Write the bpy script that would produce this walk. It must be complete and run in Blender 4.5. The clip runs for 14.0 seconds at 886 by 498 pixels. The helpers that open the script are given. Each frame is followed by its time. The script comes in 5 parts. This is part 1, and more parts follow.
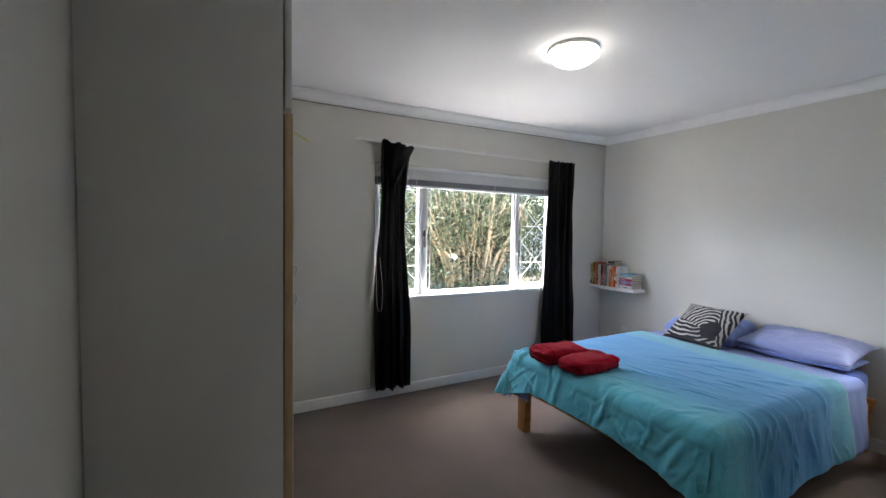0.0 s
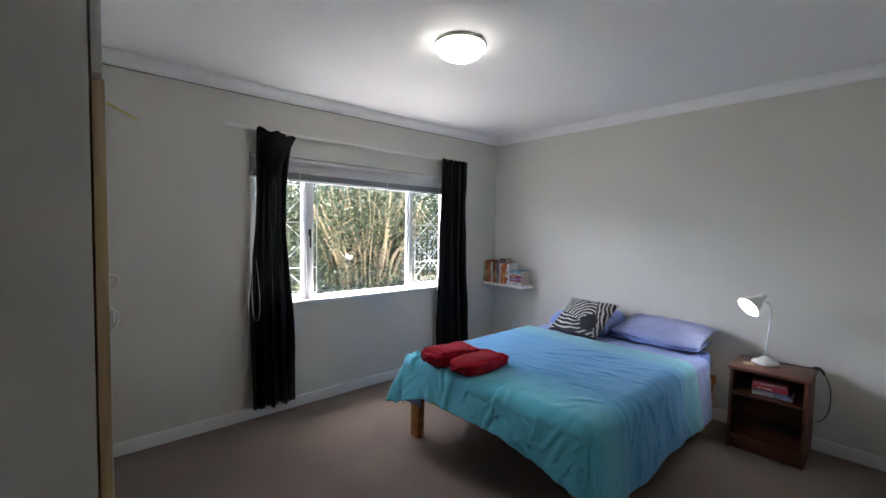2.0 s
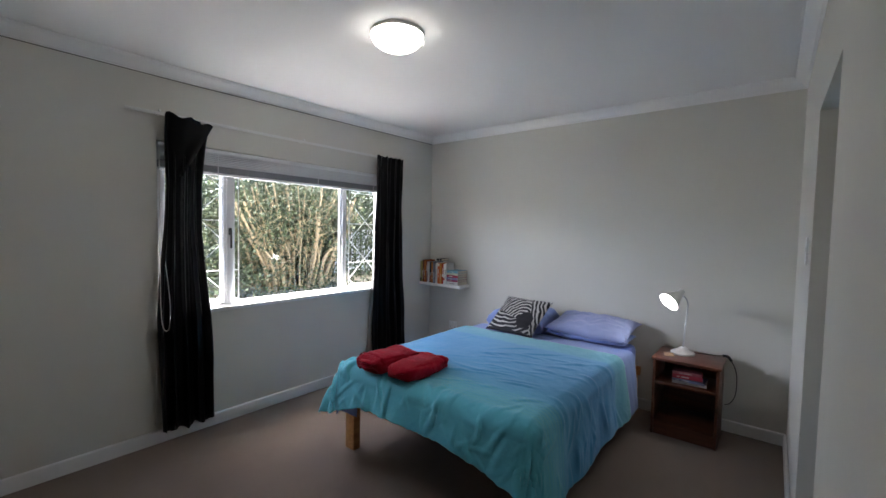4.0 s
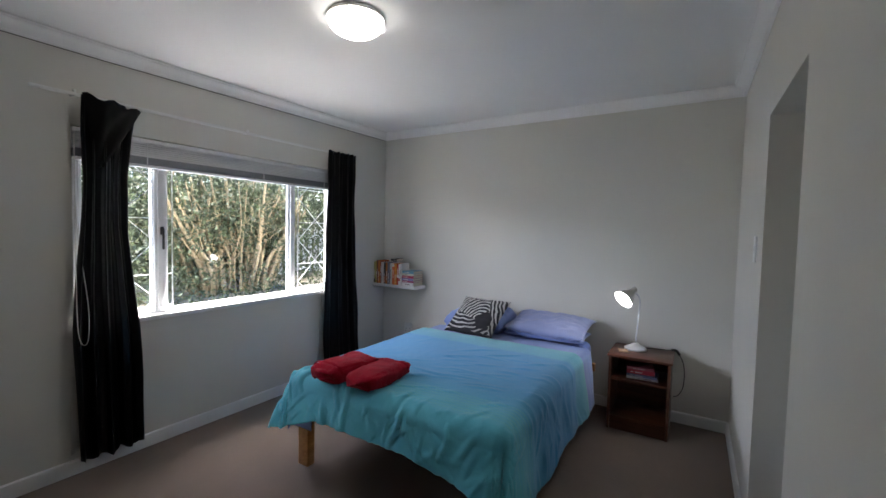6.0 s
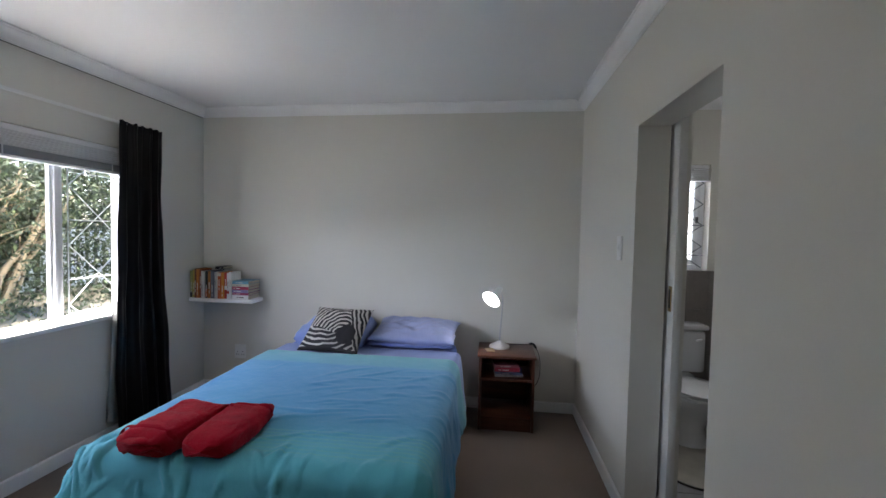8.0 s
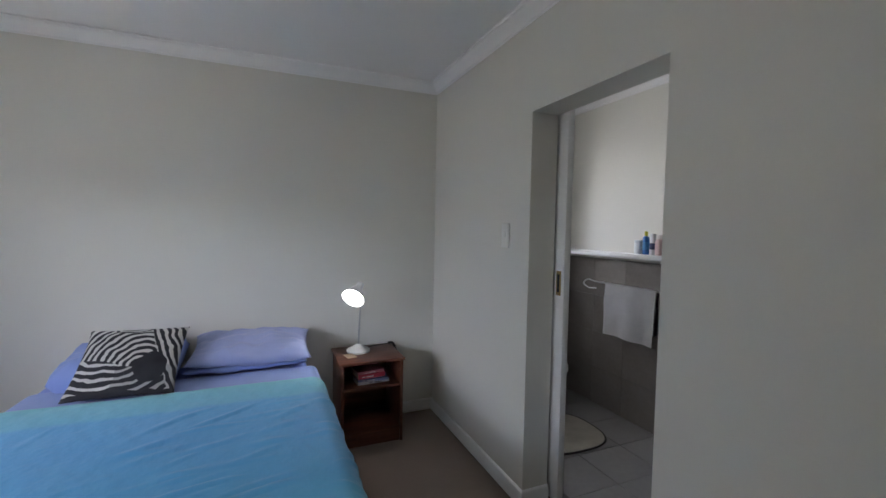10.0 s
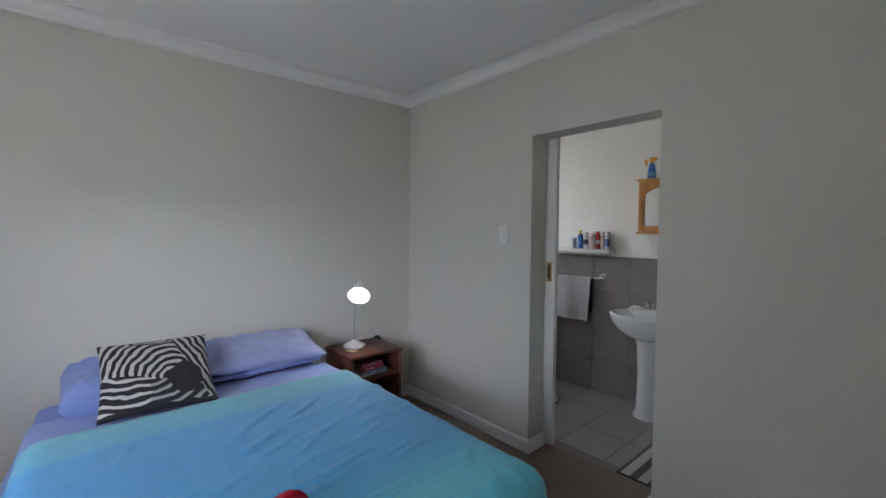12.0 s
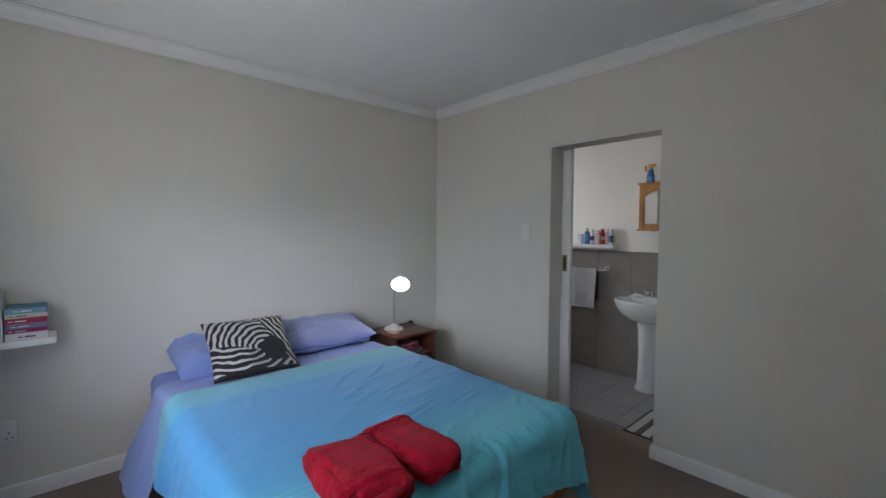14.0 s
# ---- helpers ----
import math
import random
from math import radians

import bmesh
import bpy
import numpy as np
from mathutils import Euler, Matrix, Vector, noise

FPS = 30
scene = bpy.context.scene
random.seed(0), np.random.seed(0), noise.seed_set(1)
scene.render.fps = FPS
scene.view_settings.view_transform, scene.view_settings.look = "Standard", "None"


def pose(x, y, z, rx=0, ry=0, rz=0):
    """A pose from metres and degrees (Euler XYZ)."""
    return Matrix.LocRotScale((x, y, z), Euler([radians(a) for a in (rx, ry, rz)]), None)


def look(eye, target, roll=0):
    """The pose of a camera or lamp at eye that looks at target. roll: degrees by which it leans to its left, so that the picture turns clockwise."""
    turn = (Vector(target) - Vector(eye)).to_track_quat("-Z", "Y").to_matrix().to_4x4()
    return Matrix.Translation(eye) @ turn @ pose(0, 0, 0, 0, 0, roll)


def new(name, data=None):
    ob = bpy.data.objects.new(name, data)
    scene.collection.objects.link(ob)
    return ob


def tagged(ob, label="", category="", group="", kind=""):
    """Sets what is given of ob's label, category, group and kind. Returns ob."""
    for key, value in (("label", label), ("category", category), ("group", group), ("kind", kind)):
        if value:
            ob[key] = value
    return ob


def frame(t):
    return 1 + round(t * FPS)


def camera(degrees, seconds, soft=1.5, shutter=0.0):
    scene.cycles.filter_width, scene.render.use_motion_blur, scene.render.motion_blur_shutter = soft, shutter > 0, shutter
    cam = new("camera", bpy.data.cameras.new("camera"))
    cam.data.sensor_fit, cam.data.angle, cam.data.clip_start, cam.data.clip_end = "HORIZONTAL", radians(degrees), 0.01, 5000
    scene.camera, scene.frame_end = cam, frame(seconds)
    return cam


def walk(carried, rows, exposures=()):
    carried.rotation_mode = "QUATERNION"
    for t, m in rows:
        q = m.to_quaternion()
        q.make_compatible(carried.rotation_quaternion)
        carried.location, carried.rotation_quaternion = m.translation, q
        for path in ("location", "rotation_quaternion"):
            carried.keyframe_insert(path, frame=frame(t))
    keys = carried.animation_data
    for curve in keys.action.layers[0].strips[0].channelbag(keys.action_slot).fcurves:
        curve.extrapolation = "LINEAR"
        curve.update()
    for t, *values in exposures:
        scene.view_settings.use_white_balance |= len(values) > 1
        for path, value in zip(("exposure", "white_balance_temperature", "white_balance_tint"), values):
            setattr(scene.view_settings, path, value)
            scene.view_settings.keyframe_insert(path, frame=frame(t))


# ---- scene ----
cam = camera(93.7, 14.0)
PATH = [
    (0, (0.922, 1.618, 1.482), (1.889, 3.366, 1.38), 1.1),
    (0.5, (0.984, 1.611, 1.479), (2.05, 3.3, 1.38), 1.0),
    (1, (1.037, 1.638, 1.483), (2.207, 3.257, 1.38), 1.1),
    (1.5, (1.069, 1.677, 1.484), (2.33, 3.225, 1.382), 1.1),
    (2, (1.086, 1.699, 1.488), (2.433, 3.174, 1.386), 1.1),
    (2.5, (1.096, 1.719, 1.491), (2.509, 3.13, 1.389), 1.2),
    (3, (1.107, 1.749, 1.494), (2.583, 3.095, 1.392), 1.2),
    (5.5, (1.182, 1.872, 1.466), (2.846, 2.978, 1.373), 1.3),
    (6, (1.183, 1.925, 1.481), (2.891, 2.961, 1.386), 1.3),
    (6.5, (1.228, 1.989, 1.469), (3.001, 2.91, 1.376), 1.4),
    (7, (1.319, 2.131, 1.458), (3.176, 2.869, 1.373), 1.4),
    (7.5, (1.358, 2.234, 1.472), (3.287, 2.758, 1.395), 1.3),
    (8, (1.404, 2.383, 1.48), (3.389, 2.609, 1.402), 1.2),
    (8.5, (1.465, 2.516, 1.461), (3.463, 2.457, 1.396), 1.0),
    (9, (1.597, 2.602, 1.451), (3.576, 2.324, 1.375), 1.0),
    (11.5, (2.012, 3.569, 1.435), (3.53, 2.271, 1.346), 0.6),
    (12, (2.008, 3.825, 1.435), (3.506, 2.502, 1.35), 0.4),
    (12.5, (1.963, 4.026, 1.442), (3.454, 2.696, 1.354), 0.4),
    (13, (1.926, 4.148, 1.449), (3.411, 2.812, 1.36), 0.2),
    (13.5, (1.877, 4.242, 1.423), (3.359, 2.902, 1.333), 0.3),
    (14, (1.852, 4.345, 1.423), (3.331, 3.002, 1.332), 0.3),
]
walk(cam, [(t, look(eye, target, roll)) for t, eye, target, roll in PATH], [(0.0, 3.72, 6400, 14), (1.5, 3.62, 6400, 14), (3.0, 3.46, 6400, 14), (6.5, 3.28, 6400, 14), (14.0, 3.26, 6400, 14)])

# ---- world, sun and lights ----
world = bpy.data.worlds.new("world")
scene.world = world
world.use_nodes = True
wn = world.node_tree.nodes
sky = wn.new("ShaderNodeTexSky")
sky.sky_type = "NISHITA"
sky.sun_disc = False
sky.sun_elevation = radians(75)
sky.sun_rotation = radians(20)
wn["Background"].inputs["Strength"].default_value = 0.15
world.node_tree.links.new(sky.outputs[0], wn["Background"].inputs["Color"])

sun_data = bpy.data.lights.new("sun", "SUN")
sun_data.energy, sun_data.angle, sun_data.color = 5.0, radians(0.5), (1.0, 0.95, 0.88)
sun = new("sun", sun_data)
sun.matrix_world = look((5.9, 7.5, 10.0), (4.97, 4.98, 0.0))

# added area lamp for the open sky above the shrub, through the window
skylight_data = bpy.data.lights.new("window_sky_stand_in", "AREA")
skylight_data.shape, skylight_data.size, skylight_data.size_y = "RECTANGLE", 2.1, 1.0
skylight_data.spread = radians(145)
skylight_data.energy, skylight_data.color = 2.0, (0.95, 0.965, 1.0)
skylight = new("window_sky_stand_in", skylight_data)
skylight.matrix_world = look((2.65, 5.85, 2.62), (4.3, 3.7, 0.75))

# added area lamp, stands in for the open, low sky past the hedge's end
low_data = bpy.data.lights.new("low_sky_stand_in", "AREA")
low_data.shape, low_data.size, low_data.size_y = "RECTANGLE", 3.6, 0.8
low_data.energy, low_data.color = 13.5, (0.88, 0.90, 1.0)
low_sky = new("low_sky_stand_in", low_data)
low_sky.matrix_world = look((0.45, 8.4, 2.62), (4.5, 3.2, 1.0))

# added area lamp outside the bathroom window, in place of its sky
bath_data = bpy.data.lights.new("bathroom_sky_stand_in", "AREA")
bath_data.shape, bath_data.size, bath_data.size_y = "RECTANGLE", 0.55, 0.85
bath_data.energy, bath_data.color = 1.2, (0.97, 0.98, 1.0)
bath_sky = new("bathroom_sky_stand_in", bath_data)
bath_sky.matrix_world = look((5.16, 0.95, 1.62), (4.0, 0.95, 1.50))

LAMP_ON = 1.1      # ceiling light
BULB_ON = 7.0     # bedside bulb


# ---- materials ----
def nodes_of(m):
    m.use_nodes = True
    t = m.node_tree
    return t, t.nodes, t.links, t.nodes["Principled BSDF"]


def surface(name, colour, rough=0.6, metal=0.0, vary=0.06, scale=3.0, fine=90.0, bump=0.05, sheen=0.0, spec=0.5, transmission=0.0, shift=0.0):
    """A plain material with variation at two scales and fine relief."""
    m = bpy.data.materials.new(name)
    t, n, l, p = nodes_of(m)
    co = n.new("ShaderNodeTexCoord")
    big, small = n.new("ShaderNodeTexNoise"), n.new("ShaderNodeTexNoise")
    big.inputs["Scale"].default_value, big.inputs["Detail"].default_value = scale, 4
    small.inputs["Scale"].default_value, small.inputs["Detail"].default_value = fine, 3
    for q in (big, small):
        l.new(co.outputs["Object"], q.inputs["Vector"])
    add = n.new("ShaderNodeMath")
    add.operation = "MULTIPLY_ADD"
    add.inputs[1].default_value = 0.45
    l.new(small.outputs["Fac"], add.inputs[0])
    l.new(big.outputs["Fac"], add.inputs[2])
    ramp = n.new("ShaderNodeMapRange")
    ramp.inputs["From Min"].default_value, ramp.inputs["From Max"].default_value = 0.4, 1.05
    ramp.inputs["To Min"].default_value, ramp.inputs["To Max"].default_value = 1 - vary, 1 + vary
    l.new(add.outputs[0], ramp.inputs["Value"])
    hsv = n.new("ShaderNodeHueSaturation")
    hsv.inputs["Color"].default_value = (*colour, 1)
    l.new(ramp.outputs[0], hsv.inputs["Value"])
    if shift:
        info = n.new("ShaderNodeObjectInfo")
        mr = n.new("ShaderNodeMapRange")
        mr.inputs["To Min"].default_value, mr.inputs["To Max"].default_value = 1 - shift, 1 + shift
        l.new(info.outputs["Random"], mr.inputs["Value"])
        mul = n.new("ShaderNodeMath")
        mul.operation = "MULTIPLY"
        l.new(ramp.outputs[0], mul.inputs[0])
        l.new(mr.outputs[0], mul.inputs[1])
        l.new(mul.outputs[0], hsv.inputs["Value"])
    l.new(hsv.outputs[0], p.inputs["Base Color"])
    p.inputs["Roughness"].default_value, p.inputs["Metallic"].default_value = rough, metal
    p.inputs["Specular IOR Level"].default_value = spec
    p.inputs["Sheen Weight"].default_value = sheen
    p.inputs["Transmission Weight"].default_value = transmission
    if bump:
        b = n.new("ShaderNodeBump")
        b.inputs["Strength"].default_value, b.inputs["Distance"].default_value = bump, 0.01
        l.new(add.outputs[0], b.inputs["Height"])
        l.new(b.outputs[0], p.inputs["Normal"])
    return m


def glowing(name, colour, strength):
    m = bpy.data.materials.new(name)
    t, n, l, p = nodes_of(m)
    p.inputs["Base Color"].default_value = (0.85, 0.85, 0.83, 1)
    p.inputs["Roughness"].default_value = 0.35
    p.inputs["Emission Color"].default_value = (*colour, 1)
    p.inputs["Emission Strength"].default_value = strength
    return m


def clear_glass(name, rough=0.0, tint=(1, 1, 1)):
    m = bpy.data.materials.new(name)
    t, n, l, p = nodes_of(m)
    p.inputs["Base Color"].default_value = (*tint, 1)
    p.inputs["Roughness"].default_value = rough
    p.inputs["Transmission Weight"].default_value = 1.0
    p.inputs["IOR"].default_value = 1.45
    return m


def wood(name, dark, light, scale=6.0, rough=0.45, axis=0):
    m = bpy.data.materials.new(name)
    t, n, l, p = nodes_of(m)
    co, mp = n.new("ShaderNodeTexCoord"), n.new("ShaderNodeMapping")
    s = [scale * 3] * 3
    s[axis] = scale * 0.25
    mp.inputs["Scale"].default_value = s
    l.new(co.outputs["Object"], mp.inputs["Vector"])
    a, b = n.new("ShaderNodeTexNoise"), n.new("ShaderNodeTexNoise")
    a.inputs["Scale"].default_value, a.inputs["Detail"].default_value, a.inputs["Distortion"].default_value = 1.2, 6, 1.2
    b.inputs["Scale"].default_value, b.inputs["Detail"].default_value = 9.0, 3
    l.new(mp.outputs[0], a.inputs["Vector"])
    l.new(mp.outputs[0], b.inputs["Vector"])
    mix = n.new("ShaderNodeMath")
    mix.operation = "MULTIPLY_ADD"
    mix.inputs[1].default_value = 0.3
    l.new(b.outputs["Fac"], mix.inputs[0])
    l.new(a.outputs["Fac"], mix.inputs[2])
    r = n.new("ShaderNodeValToRGB")
    r.color_ramp.elements[0].position, r.color_ramp.elements[0].color = 0.42, (*dark, 1)
    r.color_ramp.elements[1].position, r.color_ramp.elements[1].color = 0.85, (*light, 1)
    l.new(mix.outputs[0], r.inputs["Fac"])
    l.new(r.outputs[0], p.inputs["Base Color"])
    p.inputs["Roughness"].default_value = rough
    bp = n.new("ShaderNodeBump")
    bp.inputs["Strength"].default_value, bp.inputs["Distance"].default_value = 0.08, 0.004
    l.new(mix.outputs[0], bp.inputs["Height"])
    l.new(bp.outputs[0], p.inputs["Normal"])
    return m


M_WALL = surface("wall_paint", (0.668, 0.652, 0.600), 0.75, vary=0.025, scale=1.2, fine=140, bump=0.06, spec=0.25)
M_BATHWALL = surface("bathroom_paint", (0.78, 0.77, 0.72), 0.6, vary=0.02, scale=1.2, fine=140, bump=0.04, spec=0.3)
M_CEIL = surface("ceiling_paint", (0.84, 0.84, 0.84), 0.8, vary=0.02, scale=1.0, fine=120, bump=0.03, spec=0.2)
M_TRIM = surface("white_gloss_paint", (0.78, 0.78, 0.77), 0.4, vary=0.03, scale=5, fine=60, bump=0.03)
M_FRAME = surface("window_enamel", (0.82, 0.83, 0.84), 0.35, vary=0.02, scale=6, fine=60, bump=0.02)
M_BLIND = surface("blind_slat_grey", (0.68, 0.69, 0.70), 0.45, vary=0.05, scale=8, fine=60, bump=0.02)
# dark grey of the gathered slats; on bathroom bars it paints backlit shade
M_DARKBLIND = surface("stack_and_backlit_bar_grey", (0.24, 0.25, 0.27), 0.45, vary=0.05, scale=8, fine=60, bump=0.02)
M_CARPET = surface("carpet_pile", (0.195, 0.148, 0.120), 0.95, vary=0.20, scale=2.0, fine=260, bump=0.9, sheen=0.25, spec=0.1)
M_CURTAIN = surface("black_curtain_cloth", (0.004, 0.004, 0.006), 0.34, vary=0.25, scale=6, fine=300, bump=0.10, sheen=0.0, spec=0.38)
M_LINING = surface("white_curtain_lining", (0.72, 0.71, 0.69), 0.9, vary=0.04, scale=6, fine=300, bump=0.1)
M_WARD = surface("wardrobe_board", (0.76, 0.745, 0.71), 0.5, vary=0.03, scale=1.5, fine=80, bump=0.02)
M_LIP = wood("raw_wood_lipping", (0.50, 0.33, 0.16), (0.68, 0.50, 0.29), 5, 0.6, axis=2)
M_PINE = wood("varnished_pine", (0.42, 0.17, 0.045), (0.60, 0.29, 0.09), 6, 0.35)
M_MAHOG = wood("mahogany_veneer", (0.055, 0.017, 0.010), (0.165, 0.055, 0.030), 5, 0.32, axis=1)
M_CABPINE = wood("bathroom_pine", (0.40, 0.17, 0.04), (0.58, 0.28, 0.08), 8, 0.4, axis=2)
M_MATTRESS = surface("blue_fitted_sheet", (0.13, 0.22, 0.62), 0.85, vary=0.08, scale=5, fine=300, bump=0.15, sheen=0.2)
M_SHEET = surface("lavender_sheet", (0.225, 0.31, 0.62), 0.85, vary=0.07, scale=4, fine=400, bump=0.15, sheen=0.2)
M_PILLOW = surface("lavender_pillowcase", (0.31, 0.365, 0.62), 0.85, vary=0.06, scale=4, fine=400, bump=0.15, sheen=0.2)
M_TOWEL = surface("red_terry", (0.37, 0.006, 0.022), 0.95, vary=0.35, scale=14, fine=190, bump=1.0, sheen=0.08, spec=0.1)
M_TOWELBAND = surface("red_woven_border", (0.31, 0.005, 0.019), 0.9, vary=0.2, scale=14, fine=240, bump=0.3, spec=0.1)
M_WHITE = surface("white_lacquer", (0.80, 0.80, 0.79), 0.3, vary=0.02, scale=6, fine=50, bump=0.01)
M_PLASTIC = surface("white_plastic", (0.76, 0.76, 0.74), 0.4, vary=0.02, scale=10, fine=80, bump=0.01)
# near-black that paints the shade inside pin holes and the pull's slot
M_DARK = surface("recess_shade", (0.02, 0.02, 0.02), 0.7, vary=0.1, bump=0)
M_BLACK = surface("black_plastic", (0.012, 0.012, 0.013), 0.4, vary=0.1, bump=0.02)
M_STEEL = surface("brushed_steel", (0.55, 0.56, 0.57), 0.28, metal=1, vary=0.06, scale=20, fine=200, bump=0.02)
M_CHROME = surface("chrome", (0.78, 0.79, 0.8), 0.08, metal=1, vary=0.02, bump=0)
M_BRASS = surface("aged_brass", (0.42, 0.29, 0.12), 0.4, metal=1, vary=0.15, scale=30, fine=200, bump=0.05)
M_CERAMIC = surface("white_glazed_ceramic", (0.80, 0.81, 0.81), 0.12, vary=0.015, bump=0)
M_TILE = surface("grey_wall_tile", (0.25, 0.225, 0.205), 0.35, vary=0.14, scale=5, fine=40, bump=0.03, shift=0.05)
M_FLOORTILE = surface("grey_floor_tile", (0.275, 0.265, 0.26), 0.3, vary=0.12, scale=4, fine=30, bump=0.03, shift=0.05)
M_GROUT = surface("grout", (0.215, 0.20, 0.19), 0.9, vary=0.1, scale=20, fine=200, bump=0.1)
M_TOWELW = surface("white_terry", (0.82, 0.81, 0.82), 0.95, vary=0.06, scale=12, fine=260, bump=0.5, sheen=0.3)
M_RUG = surface("cream_bath_rug", (0.50, 0.46, 0.38), 0.95, vary=0.18, scale=10, fine=240, bump=0.8, sheen=0.3)
M_RUGEDGE = surface("dark_rug_binding", (0.06, 0.055, 0.05), 0.9, vary=0.2, bump=0.2)
M_MATPALE = surface("pale_mat_weave", (0.55, 0.53, 0.50), 0.95, vary=0.1, scale=10, fine=240, bump=0.5)
M_MATGREY = surface("grey_mat_weave", (0.12, 0.115, 0.11), 0.95, vary=0.12, scale=10, fine=240, bump=0.5)
M_GLASS = clear_glass("window_glass")
M_FROST = clear_glass("frosted_glass", 0.35)
M_MIRROR = surface("mirror_silver", (0.9, 0.9, 0.9), 0.02, metal=1, vary=0.0, bump=0)
M_PAGES = surface("book_pages", (0.62, 0.57, 0.47), 0.9, vary=0.12, scale=60, fine=400, bump=0.2)
M_YELLOW = surface("yellow_tape", (0.62, 0.50, 0.03), 0.6, vary=0.1)
M_DOME = glowing("lit_opal_glass", (1.0, 0.97, 0.86), LAMP_ON)
M_BULB = glowing("lit_bulb", (1.0, 0.98, 0.95), BULB_ON)
M_BARK = surface("tan_bark", (0.30, 0.228, 0.135), 0.85, vary=0.30, scale=6, fine=60, bump=0.3)
M_SOIL = surface("dry_soil_and_grass", (0.16, 0.14, 0.09), 0.95, vary=0.3, scale=1.0, fine=20, bump=0.5)
M_PAVE = surface("pale_bounce_paving", (0.78, 0.76, 0.70), 0.9, vary=0.12, scale=1.5, fine=60, bump=0.2)
M_STONE = surface("rough_grey_stone", (0.33, 0.32, 0.30), 0.9, vary=0.25, scale=6, fine=50, bump=0.6, shift=0.15)
M_FENCE = surface("white_fence_paint", (0.70, 0.70, 0.70), 0.6, vary=0.06, scale=4, fine=60, bump=0.05)


def leaf_material(name, dark, light):
    m = bpy.data.materials.new(name)
    t, n, l, p = nodes_of(m)
    g = n.new("ShaderNodeNewGeometry")
    r = n.new("ShaderNodeValToRGB")
    r.color_ramp.elements[0].color, r.color_ramp.elements[1].color = (*dark, 1), (*light, 1)
    l.new(g.outputs["Random Per Island"], r.inputs["Fac"])
    l.new(r.outputs[0], p.inputs["Base Color"])
    p.inputs["Roughness"].default_value = 0.62
    p.inputs["Specular IOR Level"].default_value = 0.3
    return m


M_LEAF = leaf_material("green_leaves", (0.028, 0.037, 0.018), (0.068, 0.090, 0.035))
M_LEAFGREY = leaf_material("grey_green_leaves", (0.04, 0.055, 0.03), (0.14, 0.155, 0.10))


def striped_cushion():
    """Black and off-white zebra stripes: arcs, slanting bands and a dark blotch."""
    m = bpy.data.materials.new("zebra_stripe_cloth")
    t, n, l, p = nodes_of(m)

    def op(kind, a, b=0.0, c=0.0):
        q = n.new("ShaderNodeMath")
        q.operation = kind
        for k, v in enumerate((a, b, c)):
            if isinstance(v, (int, float)):
                q.inputs[k].default_value = v
            else:
                l.new(v, q.inputs[k])
        return q.outputs[0]

    def blend(f, a, b):
        return op("ADD", op("MULTIPLY", a, op("SUBTRACT", 1.0, f)), op("MULTIPLY", b, f))

    uv, sep = n.new("ShaderNodeUVMap"), n.new("ShaderNodeSeparateXYZ")
    wob = n.new("ShaderNodeTexNoise")
    wob.inputs["Scale"].default_value, wob.inputs["Detail"].default_value = 4.0, 2.0
    l.new(uv.outputs[0], wob.inputs["Vector"])
    l.new(uv.outputs[0], sep.inputs[0])
    ws = n.new("ShaderNodeSeparateXYZ")
    l.new(wob.outputs["Color"], ws.inputs[0])
    u = op("MULTIPLY_ADD", ws.outputs["X"], 0.12, op("SUBTRACT", sep.outputs["X"], 0.06))
    v = op("MULTIPLY_ADD", ws.outputs["Y"], 0.12, op("SUBTRACT", sep.outputs["Y"], 0.06))

    def arcs(cu, cv, su, period):
        du, dv = op("MULTIPLY", op("SUBTRACT", u, cu), su), op("SUBTRACT", v, cv)
        r = op("SQRT", op("ADD", op("MULTIPLY", du, du), op("MULTIPLY", dv, dv)))
        return op("SINE", op("MULTIPLY", r, 2 * math.pi / period))

    hump = arcs(0.62, 0.33, 1.30, 0.092)
    neck = op("SINE", op("MULTIPLY", op("MULTIPLY_ADD", v, 0.38, u), 2 * math.pi / 0.078))
    belly = op("SUBTRACT", arcs(0.34, 0.92, 1.15, 0.090), 0.28)
    top = arcs(0.44, 1.06, 1.0, 0.07)
    right = op("GREATER_THAN", op("MULTIPLY_ADD", v, 0.36, u), 0.955)
    below = op("LESS_THAN", op("MULTIPLY_ADD", u, 0.30, v), 0.50)
    above = op("GREATER_THAN", op("SUBTRACT", v, op("MULTIPLY", op("ABSOLUTE", op("SUBTRACT", u, 0.44)), 0.5)), 0.84)
    val = blend(right, blend(above, blend(below, hump, belly), top), neck)
    r = n.new("ShaderNodeValToRGB")
    r.color_ramp.elements[0].position, r.color_ramp.elements[0].color = 0.46, (0.012, 0.012, 0.018, 1)
    r.color_ramp.elements[1].position, r.color_ramp.elements[1].color = 0.60, (0.52, 0.50, 0.48, 1)
    l.new(op("MULTIPLY_ADD", val, 0.5, 0.5), r.inputs["Fac"])
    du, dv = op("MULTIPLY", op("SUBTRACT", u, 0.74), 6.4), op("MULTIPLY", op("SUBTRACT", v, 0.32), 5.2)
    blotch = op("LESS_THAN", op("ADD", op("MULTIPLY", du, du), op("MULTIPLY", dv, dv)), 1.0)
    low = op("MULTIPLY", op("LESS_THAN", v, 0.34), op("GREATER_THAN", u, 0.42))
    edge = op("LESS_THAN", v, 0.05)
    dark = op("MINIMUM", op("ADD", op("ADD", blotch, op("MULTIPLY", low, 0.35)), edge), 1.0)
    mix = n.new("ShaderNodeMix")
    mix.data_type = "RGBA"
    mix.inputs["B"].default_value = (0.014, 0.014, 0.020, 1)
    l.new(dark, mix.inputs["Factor"])
